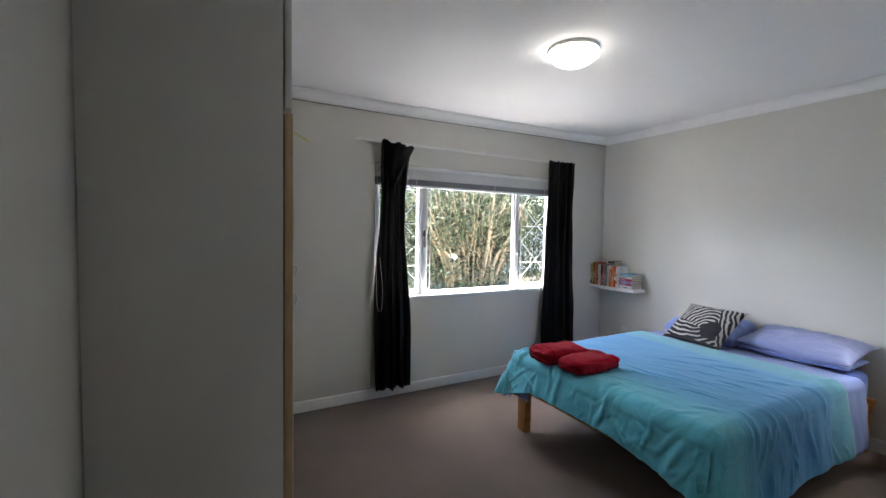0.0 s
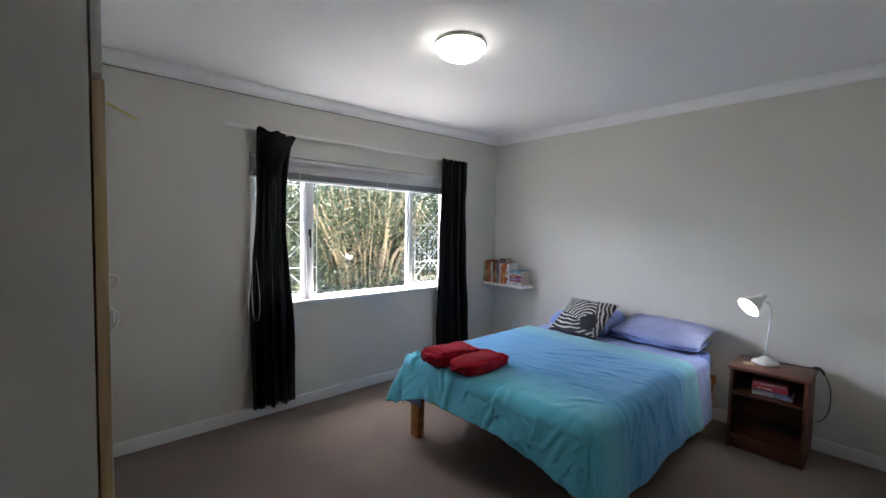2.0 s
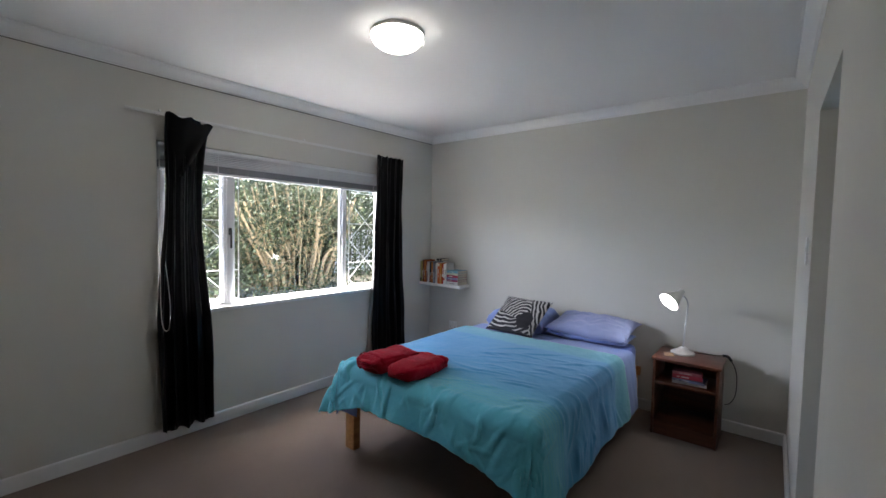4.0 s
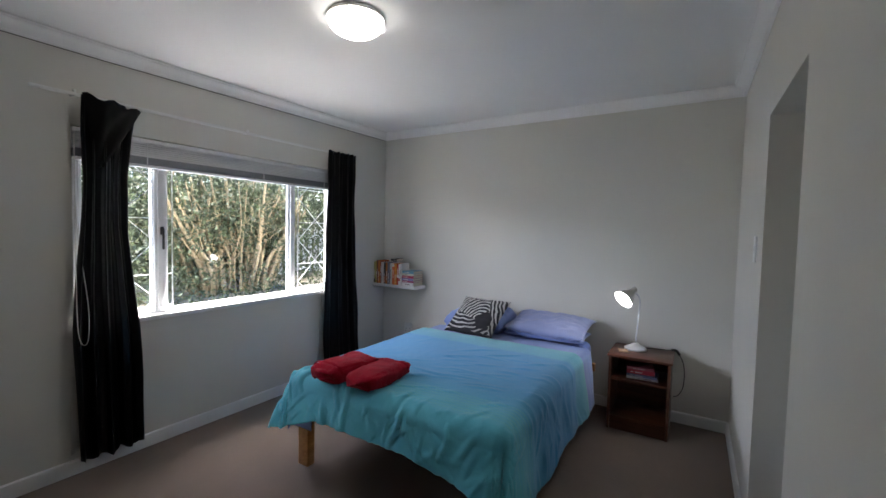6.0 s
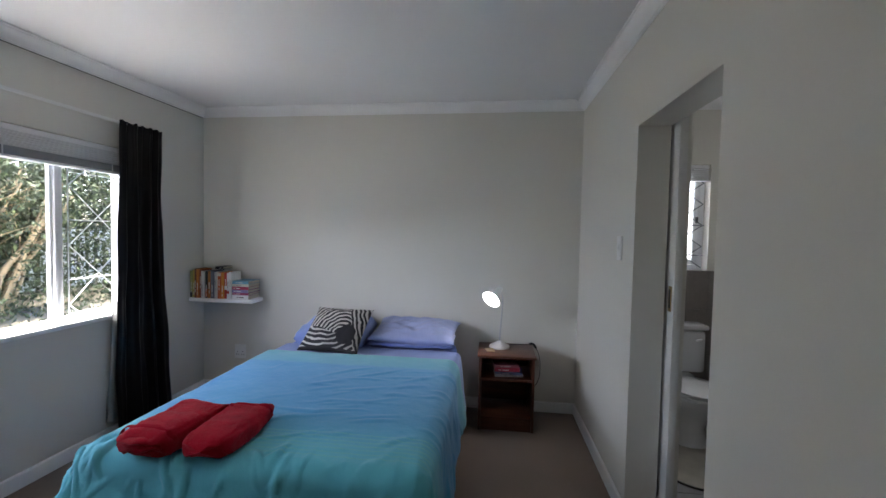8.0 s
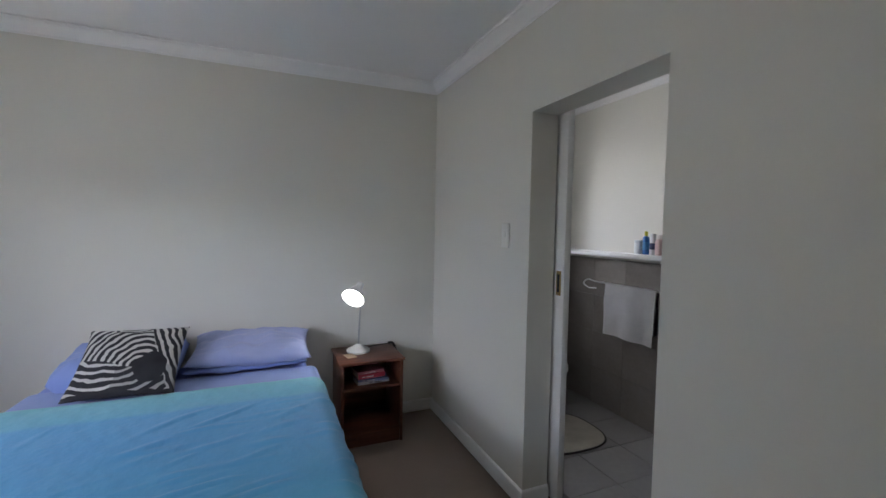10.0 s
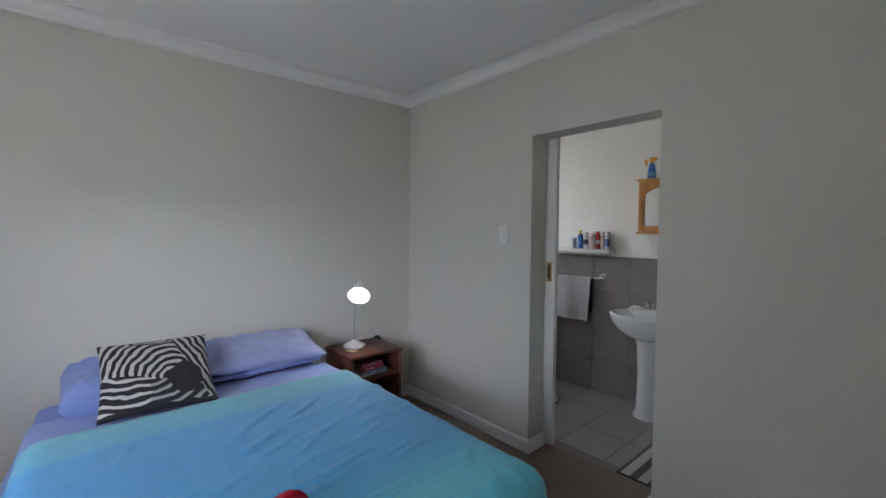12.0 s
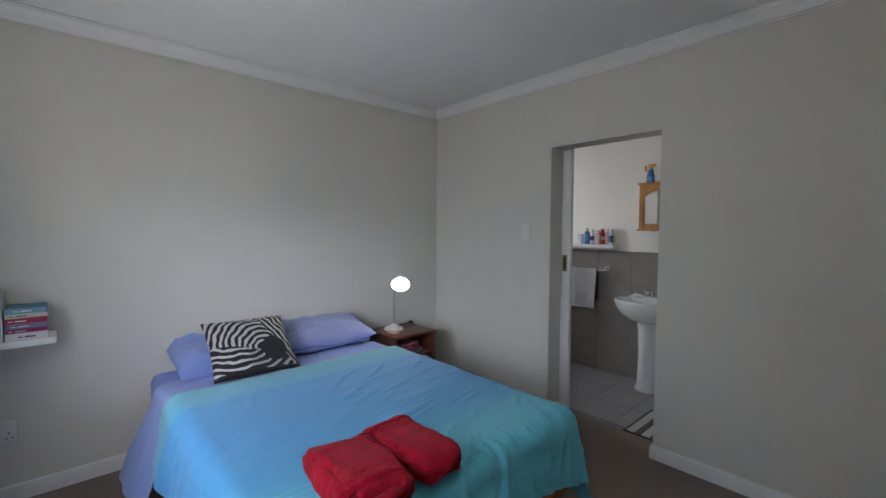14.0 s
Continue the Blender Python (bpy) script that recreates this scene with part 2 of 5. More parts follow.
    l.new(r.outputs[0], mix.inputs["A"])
    l.new(mix.outputs["Result"], p.inputs["Base Color"])
    p.inputs["Roughness"].default_value = 0.8
    weave = n.new("ShaderNodeTexNoise")
    weave.inputs["Scale"].default_value = 160
    l.new(uv.outputs[0], weave.inputs["Vector"])
    bu = n.new("ShaderNodeBump")
    bu.inputs["Strength"].default_value, bu.inputs["Distance"].default_value = 0.15, 0.004
    l.new(weave.outputs["Fac"], bu.inputs["Height"])
    l.new(bu.outputs[0], p.inputs["Normal"])
    return m


def duvet_cloth():
    """Turquoise to blue cotton in soft bands along its length, with stitched lines near the foot."""
    m = bpy.data.materials.new("turquoise_duvet_cloth")
    t, n, l, p = nodes_of(m)
    uv, sep = n.new("ShaderNodeUVMap"), n.new("ShaderNodeSeparateXYZ")
    ns = n.new("ShaderNodeTexNoise")
    ns.inputs["Scale"].default_value, ns.inputs["Detail"].default_value = 9.0, 4
    l.new(uv.outputs[0], ns.inputs["Vector"])
    l.new(uv.outputs[0], sep.inputs[0])
    wob = n.new("ShaderNodeMath")
    wob.operation = "MULTIPLY_ADD"
    wob.inputs[1].default_value = 0.05
    l.new(ns.outputs["Fac"], wob.inputs[0])
    l.new(sep.outputs["X"], wob.inputs[2])
    r = n.new("ShaderNodeValToRGB")
    cr = r.color_ramp
    stops = [(0.0, (0.110, 0.54, 0.69)), (0.16, (0.112, 0.54, 0.69)), (0.24, (0.115, 0.51, 0.68)), (0.31, (0.088, 0.41, 0.65)),
             (0.38, (0.068, 0.33, 0.60)), (0.62, (0.067, 0.312, 0.61)), (0.775, (0.076, 0.335, 0.63)), (0.795, (0.115, 0.41, 0.60)), (0.88, (0.135, 0.45, 0.58)), (0.955, (0.19, 0.54, 0.53))]
    cr.elements[0].position, cr.elements[0].color = stops[0][0], (*stops[0][1], 1)
    cr.elements[1].position, cr.elements[1].color = stops[-1][0], (*stops[-1][1], 1)
    for at, c in stops[1:-1]:
        cr.elements.new(at).color = (*c, 1)
    sc = n.new("ShaderNodeMapRange")
    sc.inputs["From Min"].default_value, sc.inputs["From Max"].default_value = -0.05, 1.78
    l.new(wob.outputs[0], sc.inputs["Value"])
    l.new(sc.outputs[0], r.inputs["Fac"])
    # stitched lines
    wv = n.new("ShaderNodeTexWave")
    wv.wave_type, wv.bands_direction = "BANDS", "X"
    wv.inputs["Scale"].default_value, wv.inputs["Distortion"].default_value, wv.inputs["Detail Scale"].default_value = 10.5, 1.2, 22.0
    l.new(uv.outputs[0], wv.inputs["Vector"])
    win = n.new("ShaderNodeValToRGB")
    we = win.color_ramp
    we.interpolation = "CONSTANT"
    we.elements[0].color = (0, 0, 0, 1)
    we.elements[1].position, we.elements[1].color = 0.175, (1, 1, 1, 1)
    we.elements.new(0.285).color = (0, 0, 0, 1)
    sc2 = n.new("ShaderNodeMapRange")
    sc2.inputs["From Min"].default_value, sc2.inputs["From Max"].default_value = -0.05, 1.78
    l.new(sep.outputs["X"], sc2.inputs["Value"])
    l.new(sc2.outputs[0], win.inputs["Fac"])
    th = n.new("ShaderNodeMath")
    th.operation = "GREATER_THAN"
    th.inputs[1].default_value = 0.84
    l.new(wv.outputs["Fac"], th.inputs[0])
    dash = n.new("ShaderNodeTexNoise")
    dash.inputs["Scale"].default_value = 60
    l.new(uv.outputs[0], dash.inputs["Vector"])
    both = n.new("ShaderNodeMath")
    both.operation = "MULTIPLY"
    l.new(th.outputs[0], both.inputs[0])
    l.new(win.outputs[0], both.inputs[1])
    both2 = n.new("ShaderNodeMath")
    both2.operation = "MULTIPLY"
    l.new(both.outputs[0], both2.inputs[0])
    l.new(dash.outputs["Fac"], both2.inputs[1])
    mix = n.new("ShaderNodeMix")
    mix.data_type = "RGBA"
    mix.inputs["B"].default_value = (0.17, 0.56, 0.58, 1)
    l.new(both2.outputs[0], mix.inputs["Factor"])
    l.new(r.outputs[0], mix.inputs["A"])
    l.new(mix.outputs["Result"], p.inputs["Base Color"])
    p.inputs["Roughness"].default_value = 0.8
    p.inputs["Sheen Weight"].default_value = 0.2
    fine = n.new("ShaderNodeTexNoise")
    fine.inputs["Scale"].default_value, fine.inputs["Detail"].default_value = 22, 5
    l.new(uv.outputs[0], fine.inputs["Vector"])
    b = n.new("ShaderNodeBump")
    b.inputs["Strength"].default_value, b.inputs["Distance"].default_value = 0.22, 0.02
    l.new(fine.outputs["Fac"], b.inputs["Height"])
    # sharp pressed creases
    cm, cn = n.new("ShaderNodeMapping"), n.new("ShaderNodeTexNoise")
    cm.inputs["Rotation"].default_value, cm.inputs["Scale"].default_value = (0, 0, 0.5), (1.6, 0.7, 1.0)
    cn.noise_type = "RIDGED_MULTIFRACTAL"
    cn.inputs["Scale"].default_value, cn.inputs["Detail"].default_value, cn.inputs["Distortion"].default_value = 3.4, 2.5, 0.5
    l.new(uv.outputs[0], cm.inputs["Vector"])
    l.new(cm.outputs[0], cn.inputs["Vector"])
    b2 = n.new("ShaderNodeBump")
    b2.inputs["Strength"].default_value, b2.inputs["Distance"].default_value = 0.45, 0.012
    l.new(cn.outputs["Fac"], b2.inputs["Height"])
    l.new(b.outputs[0], b2.inputs["Normal"])
    l.new(b2.outputs[0], p.inputs["Normal"])
    return m


M_ZEBRA = striped_cushion()
M_DUVET = duvet_cloth()
PLAIN = {}


def cover(colour, rough=0.45):
    """A small printed or plastic colour, made once."""
    key = (*colour, rough)
    if key not in PLAIN:
        PLAIN[key] = surface("printed_colour", colour, rough, vary=0.05, scale=20, fine=150, bump=0.02)
    return PLAIN[key]


# ---- mesh helpers ----
BASE = {}


def thing(name, base, label, category, group="", kind=""):
    """An Empty at the base of a thing; its parts are given in world metres."""
    ob = new(name)
    ob.empty_display_size = 0.1
    ob.location = base
    BASE[ob] = Vector(base)
    return tagged(ob, label, category, group, kind)


def mesh_of(bm, name, material, smooth=0):
    bmesh.ops.recalc_face_normals(bm, faces=bm.faces[:])
    me = bpy.data.meshes.new(name)
    bm.to_mesh(me)
    bm.free()
    for mt in (material if isinstance(material, (list, tuple)) else [material]):
        me.materials.append(mt)
    if smooth:
        me.shade_smooth()
        if smooth < 180:
            me.set_sharp_from_angle(angle=radians(smooth))
    return me


def part(name, bm, material, parent=None, label="", smooth=40):
    me = mesh_of(bm, name, material, smooth)
    root = parent
    while root is not None and root.parent is not None:
        root = root.parent
    if root is not None:
        me.transform(Matrix.Translation(-BASE[root]))
    ob = new(name, me)
    ob.parent = parent
    if label:
        ob["label"] = label
    return ob


def solo(name, bm, material, label, category, kind="", group="", smooth=40):
    """A thing that is one mesh."""
    return tagged(new(name, mesh_of(bm, name, material, smooth)), label, category, group, kind)


def box(bm, x0, x1, y0, y1, z0, z1, bevel=0.0, m=None, mat=0):
    tmp = bmesh.new()
    bmesh.ops.create_cube(tmp, size=1.0)
    for v in tmp.verts:
        v.co = Vector((x0 + (v.co.x + 0.5) * (x1 - x0), y0 + (v.co.y + 0.5) * (y1 - y0), z0 + (v.co.z + 0.5) * (z1 - z0)))
    if bevel:
        bmesh.ops.bevel(tmp, geom=tmp.edges[:], offset=bevel, segments=2, affect="EDGES", profile=0.5, clamp_overlap=True)
    if m is not None:
        bmesh.ops.transform(tmp, matrix=m, verts=tmp.verts[:])
    made = {v: bm.verts.new(v.co) for v in tmp.verts}
    for f in tmp.faces:
        bm.faces.new([made[v] for v in f.verts]).material_index = mat
    tmp.free()
    return bm


def boxed(*a, **k):
    return box(bmesh.new(), *a, **k)


def grid_sheet(bm, rows, loop=False, uvs=None, mat=0):
    """A skin over rows of points."""
    vs = [[bm.verts.new(p) for p in row] for row in rows]
    lay = bm.loops.layers.uv.verify() if uvs else None
    w = len(rows[0])
    for i in range(len(rows) - 1):
        for j in range(w if loop else w - 1):
            ids = ((i, j), (i, (j + 1) % w), (i + 1, (j + 1) % w), (i + 1, j))
            f = bm.faces.new([vs[a][b] for a, b in ids])
            f.material_index = mat
            if lay:
                for lp, (a, b) in zip(f.loops, ids):
                    lp[lay].uv = uvs[a][b]
    return vs


def lathe(bm, profile, m=None, n=24, squash=(1, 1), cap=True):
    m = m or Matrix()
    rows = [[m @ Vector((r * math.cos(2 * math.pi * k / n) * squash[0], r * math.sin(2 * math.pi * k / n) * squash[1], z)) for k in range(n)] for r, z in profile]
    vs = grid_sheet(bm, rows, loop=True)
    if cap:
        for row in (vs[0], vs[-1]):
            bm.faces.new(row)
    return bm


def tube(bm, points, radius, n=8, taper=1.0):
    """A round bar along points."""
    pts = [Vector(p) for p in points]
    rows, side = [], None
    for i, p in enumerate(pts):
        d = (pts[min(i + 1, len(pts) - 1)] - pts[max(i - 1, 0)]).normalized()
        if side is None:
            side = d.orthogonal().normalized()
        side = (side - d * side.dot(d)).normalized()
        up = d.cross(side)
        r = radius * (1 + (taper - 1) * i / (len(pts) - 1))
        rows.append([p + r * (math.cos(2 * math.pi * k / n) * side + math.sin(2 * math.pi * k / n) * up) for k in range(n)])
    vs = grid_sheet(bm, rows, loop=True)
    bm.faces.new(vs[0])
    bm.faces.new(vs[-1])
    return bm


def bend(points, steps=6):
    """A smooth line through points (Catmull-Rom)."""
    p = [Vector(a) for a in points]
    p = [2 * p[0] - p[1]] + p + [2 * p[-1] - p[-2]]
    out = []
    for i in range(1, len(p) - 2):
        for k in range(steps):
            u = k / steps
            out.append(0.5 * ((2 * p[i]) + (p[i + 1] - p[i - 1]) * u + (2 * p[i - 1] - 5 * p[i] + 4 * p[i + 1] - p[i + 2]) * u * u + (3 * p[i] - p[i - 1] - 3 * p[i + 1] + p[i + 2]) * u ** 3))
    out.append(p[-2])
    return out


def sweep(bm, path, profile, z=0.0):
    """A moulding along a level path; profile rows are (out to the right of the path, up)."""
    p = [Vector(a) for a in path]
    rows = []
    for i in range(len(p)):
        dirs = []
        if i > 0:
            dirs.append((p[i] - p[i - 1]).normalized())
        if i < len(p) - 1:
            dirs.append((p[i + 1] - p[i]).normalized())
        ns = [Vector((d.y, -d.x)) for d in dirs]
        off = ns[0] if len(ns) == 1 else (ns[0] + ns[1]) / (1 + ns[0].dot(ns[1]))
        rows.append([(p[i].x + off.x * d, p[i].y + off.y * d, z + h) for d, h in profile])
    vs = grid_sheet(bm, rows, loop=True)
    bm.faces.new(vs[0])
    bm.faces.new(vs[-1])
    return bm


def cushion_mesh(bm, m, w, d, h, n=40, pinch=0.05, lump=0.012, seed=0, uv=False, power=2.6):
    """A stuffed cloth cushion: w by d across, h thick, corners drawn out."""
    for sgn in (1, -1):
        rows, uvs = [], []
        for i in range(n + 1):
            row, uvr = [], []
            for j in range(n + 1):
                u, v = -1 + 2 * i / n, -1 + 2 * j / n
                k = 1 - pinch * ((1 - u * u) * abs(v) ** 3)
                k2 = 1 - pinch * ((1 - v * v) * abs(u) ** 3)
                t = (max(0.0, 1 - abs(u) ** power) * max(0.0, 1 - abs(v) ** power)) ** 0.55
                q = Vector((u * 2 + seed, v * 2, seed * 1.7))
                wob = noise.noise(q * 1.3) + 0.5 * noise.noise(q * 3.1)
                fold = noise.noise(Vector((u * 5 + seed, v * 1.5, 3.3 + seed))) + 0.8 * max(0.0, 1 - 5 * abs(noise.noise(Vector((u * 2.2 - v * 1.4 + seed, v * 2.6 + u, seed))))) * (0.3 + abs(u * v) + 0.5 * abs(u))
                row.append(m @ Vector((u * w / 2 * k2, v * d / 2 * k, sgn * t * h / 2 + (lump * wob + 0.4 * lump * fold) * (0.25 + t))))
                uvr.append(((u + 1) / 2, (v + 1) / 2))
            rows.append(row)
            uvs.append(uvr)
        grid_sheet(bm, rows, uvs=uvs if uv else None)
    bmesh.ops.remove_doubles(bm, verts=bm.verts[:], dist=0.0004)
    return bm


# ---- the plan ----
XW, XE, YS, YN, TOP = 0.565, 4.91, 1.655, 4.975, 2.56     # bedroom faces
DX0, DX1, DZ = 2.848, 3.620, 2.04                         # bathroom doorway
WX0, WX1, WZ0, WZ1 = 2.115, 4.20, 0.87, 2.025             # bedroom window
BY0, BX0 = 0.32, 1.62                                     # bathroom far wall, near end
BW = (0.67, 1.23, 1.222, 2.06)                             # bathroom window y0 y1 z0 z1
TZ = 1.225                                                # tile height


# ---- large structure ----
def structure(name, bm, material, label, category, smooth=0):
    return solo(name, bm, material, label, category, kind="structure", smooth=smooth)


b = bmesh.new()
box(b, XW, WX0, YN, YN + 0.22, 0, TOP)
box(b, WX1, XE, YN, YN + 0.22, 0, TOP)
box(b, WX0, WX1, YN, YN + 0.22, 0, WZ0 - 0.03)
box(b, WX0, WX1, YN, YN + 0.22, WZ1, TOP)
structure("wall_north", b, M_WALL, "off-white painted plaster wall with a wide window", "wall")
b = bmesh.new()
box(b, XE, XE + 0.22, BY0 - 0.2, BW[0], -0.05, TOP)
box(b, XE, XE + 0.22, BW[1], YN + 0.22, -0.05, TOP)
box(b, XE, XE + 0.22, BW[0], BW[1], -0.05, BW[2])
box(b, XE, XE + 0.22, BW[0], BW[1], BW[3], TOP)
structure("wall_east", b, M_WALL, "off-white painted plaster wall behind the bed head", "wall")
b = bmesh.new()
box(b, 1.5, DX0, YS - 0.158, YS, 0, TOP)
box(b, DX1, XE, YS - 0.158, YS, 0, TOP)
box(b, DX0, DX1, YS - 0.158, YS, DZ, TOP)
structure("wall_south", b, M_WALL, "off-white painted wall with the bathroom doorway", "wall")
structure("wall_west", boxed(XW - 0.2, XW, -0.5, YN + 0.22, -0.05, TOP), M_WALL, "off-white painted wall behind the wardrobe", "wall")
structure("wall_passage_end", boxed(XW, 1.5, -0.5, -0.3, -0.05, TOP), M_WALL, "plain painted wall closing the entrance passage", "wall")
structure("wall_passage_side", boxed(1.5, BX0, -0.5, YS - 0.158, -0.05, TOP), M_WALL, "plain painted wall between passage and bathroom", "wall")
structure("wall_bathroom", boxed(BX0, XE, BY0 - 0.2, BY0, -0.05, TOP), M_BATHWALL, "cream painted bathroom wall above grey tiles", "wall")
b = bmesh.new()
box(b, 3.668, XE, 1.375, 1.440, 0, TOP)
box(b, BX0, 3.668, 1.375, 1.440, 2.2, TOP)
structure("wall_door_pocket", b, M_BATHWALL, "painted inner skin that hides the open sliding door", "wall")


def sagged(bm):
    """The ceiling falls a little towards the window wall, most at its wardrobe end."""
    for v in bm.verts:
        fy = min(1.0, max(0.0, (v.co.y - YS) / (YN - YS)))
        fx = min(1.0, max(0.0, (XE - v.co.x) / 2.6))
        v.co.z -= fy * (0.020 + 0.030 * fx)
    return bm


b = bmesh.new()
bmesh.ops.create_grid(b, x_segments=24, y_segments=24, size=0.5)
for v in b.verts:
    v.co = Vector((XW - 0.2 + (v.co.x + 0.5) * (XE - XW + 0.42), -0.5 + (v.co.y + 0.5) * (YN + 0.72), TOP))
up = bmesh.ops.extrude_face_region(b, geom=b.faces[:])
for v in [q for q in up["geom"] if isinstance(q, bmesh.types.BMVert)]:
    v.co.z += 0.14
structure("ceiling", sagged(b), M_CEIL, "smooth white painted ceiling", "ceiling")
b = bmesh.new()
box(b, XW, XE, YS - 0.158, YN, -0.05, 0)
box(b, XW, 1.5, -0.3, YS - 0.158, -0.05, 0)
box(b, 1.62, XE, 1.435, YS - 0.158, -0.05, 0)
structure("floor", b, M_CARPET, "taupe brown short-pile carpet", "floor")
bath_floor = thing("floor_bathroom", (BX0, BY0, 0), "pale grey ceramic tiled bathroom floor", "floor", kind="structure")
part("grout_bed", boxed(BX0, XE, BY0, 1.435, -0.05, -0.004), M_GROUT, bath_floor, smooth=0)

cove = [(0, 0), (0, -0.072), (0.005, -0.072), (0.006, -0.066), (0.016, -0.062), (0.024, -0.046), (0.04, -0.03), (0.064, -0.018), (0.068, -0.01), (0.078, -0.008), (0.078, 0)]
structure("trim_cornice", sagged(sweep(bmesh.new(), [(XW, YN), (2.31, YN), (XE, YN), (XE, YS), (1.5, YS), (1.5, 0.2)], cove, TOP - 0.001)), M_CEIL, "white plaster cove cornice", "cornice", 30)
structure("trim_cornice_line", sagged(box(boxed(1.2, 2.309, YN - 0.004, YN - 0.0002, TOP - 0.0785, TOP - 0.0735), 2.31, XE - 0.01, YN - 0.004, YN - 0.0002, TOP - 0.0785, TOP - 0.0735)), M_GROUT, "fine dark line under the cornice", "trim")
structure("trim_cornice_bathroom", sweep(bmesh.new(), [(XE, 1.375), (XE, BY0), (BX0, BY0)], cove, TOP - 0.001), M_CEIL, "white plaster cove cornice in the bathroom", "cornice", 30)
skirt = [(0, 0), (0, 0.086), (0.006, 0.086), (0.013, 0.080), (0.016, 0.070), (0.016, 0)]
structure("baseboard", sweep(bmesh.new(), [(1.19, YN), (XE, YN), (XE, YS), (DX1, YS), (DX1, YS - 0.158)], skirt), M_TRIM, "white painted wooden skirting board", "skirting", 30)
structure("baseboard_door_side", sweep(bmesh.new(), [(DX0, YS - 0.158), (DX0, YS), (1.5, YS), (1.5, -0.3)], skirt), M_TRIM, "white painted wooden skirting board", "skirting", 30)


# ---- bedroom window ----
def ring(bm, x0, x1, z0, z1, y0, y1, w, bevel=0.004):
    """A rectangular frame in the window's plane."""
    box(bm, x0, x0 + w, y0, y1, z0, z1, bevel)
    box(bm, x1 - w, x1, y0, y1, z0, z1, bevel)
    box(bm, x0 + w, x1 - w, y0, y1, z0, z0 + w, bevel)
    box(bm, x0 + w, x1 - w, y0, y1, z1 - w, z1, bevel)
    return bm


win = thing("window_1", (3.16, YN + 0.1, WZ0), "wide white three-part window, closed, with clear panes", "window", kind="structure")
part("window_frame", ring(bmesh.new(), WX0, WX1, WZ0 - 0.03, WZ1, YN + 0.075, YN + 0.135, 0.035), M_FRAME, win)
for x0, x1 in ((2.590, 2.640), (3.672, 3.706)):
    part("mullion", boxed(x0, x1, YN + 0.07, YN + 0.135, WZ0, WZ1 - 0.035, 0.005), M_FRAME, win)
for x0, x1, w_ in ((2.150, 2.592, 0.036), (3.706, 4.165, 0.020)):
    s = part("sash", ring(bmesh.new(), x0, x1, WZ0 + 0.004, WZ1 - 0.035, YN + 0.078, YN + 0.122, w_, 0.005), M_FRAME, win)
    p = part("pane", boxed(x0 + w_ - 0.005, x1 - w_ + 0.005, YN + 0.098, YN + 0.102, WZ0 + w_, WZ1 - 0.03 - w_), M_GLASS, s)
    p.visible_shadow = False
bm = ring(bmesh.new(), 2.640, 3.672, WZ0 + 0.003, WZ1 - 0.035, YN + 0.085, YN + 0.115, 0.018, 0.004)
s = part("fixed_light", bm, M_FRAME, win)
p = part("pane", boxed(2.655, 3.66, YN + 0.098, YN + 0.102, WZ0 + 0.018, WZ1 - 0.05), M_GLASS, s)
p.visible_shadow = False
bm = bmesh.new()
box(bm, WX0 - 0.012, WX1 + 0.012, YN - 0.016, YN + 0.074, WZ0 - 0.03, WZ0 - 0.002, 0.005)
part("window_sill", bm, M_FRAME, win)
bm = bmesh.new()
box(bm, WX0 - 0.02, WX1 + 0.02, YN + 0.13, YN + 0.26, WZ0 - 0.05, WZ0 - 0.03, 0.004)
part("outer_sill", bm, M_FRAME, win)
for x in (2.612,):
    bm = boxed(x - 0.009, x + 0.009, YN + 0.050, YN + 0.074, 1.40, 1.455, 0.004)
    box(bm, x - 0.006, x + 0.006, YN + 0.038, YN + 0.052, 1.30, 1.44, 0.004)
    part("latch", bm, M_BLACK, win, "dark metal window catch")

bars = thing("burglar_bars", (3.16, YN + 0.06, WZ0), "thin white diamond-pattern burglar bars fixed inside the window", "burglar bars")
for x0, x1 in ((2.165, 2.675), (3.745, 4.150)):
    z0, z1, y = WZ0 + 0.012, WZ1 - 0.05, YN + 0.062
    for x in (x0, x0 + (0.40 if x0 < 3 else 0), x1):
        part("upright_bar", tube(bmesh.new(), [(x, y, z0), (x, y, z1)], 0.0045, 6), M_FRAME, bars)
    for z in (z0 + 0.03, z0 + 0.25, z0 + 0.63, z1 - 0.16):
        part("cross_bar", tube(bmesh.new(), [(x0, y + 0.003, z), (x1, y + 0.003, z)], 0.0035, 6), M_FRAME, bars)
    x1d = x0 + 0.40
    xm, step = (x0 + x1d) / 2, 0.38
    for k in range(3):
        za, zb, zc = z0 + k * step - 0.10, z0 + k * step + 0.09, z0 + (k + 1) * step - 0.10
        for xa, xb in ((xm, x0), (xm, x1d)):
            for p0, p1 in (((xa, za), (xb, zb)), ((xb, zb), (xa, zc))):
                lo, hi = (p0, p1) if p0[1] < p1[1] else (p1, p0)
                if lo[1] < z0:
                    f = (z0 - lo[1]) / (hi[1] - lo[1])
                    lo = (lo[0] + f * (hi[0] - lo[0]), z0)
                part("diagonal_bar", tube(bmesh.new(), [(lo[0], y - 0.003, lo[1]), (hi[0], y - 0.003, hi[1])], 0.0035, 6), M_FRAME, bars)

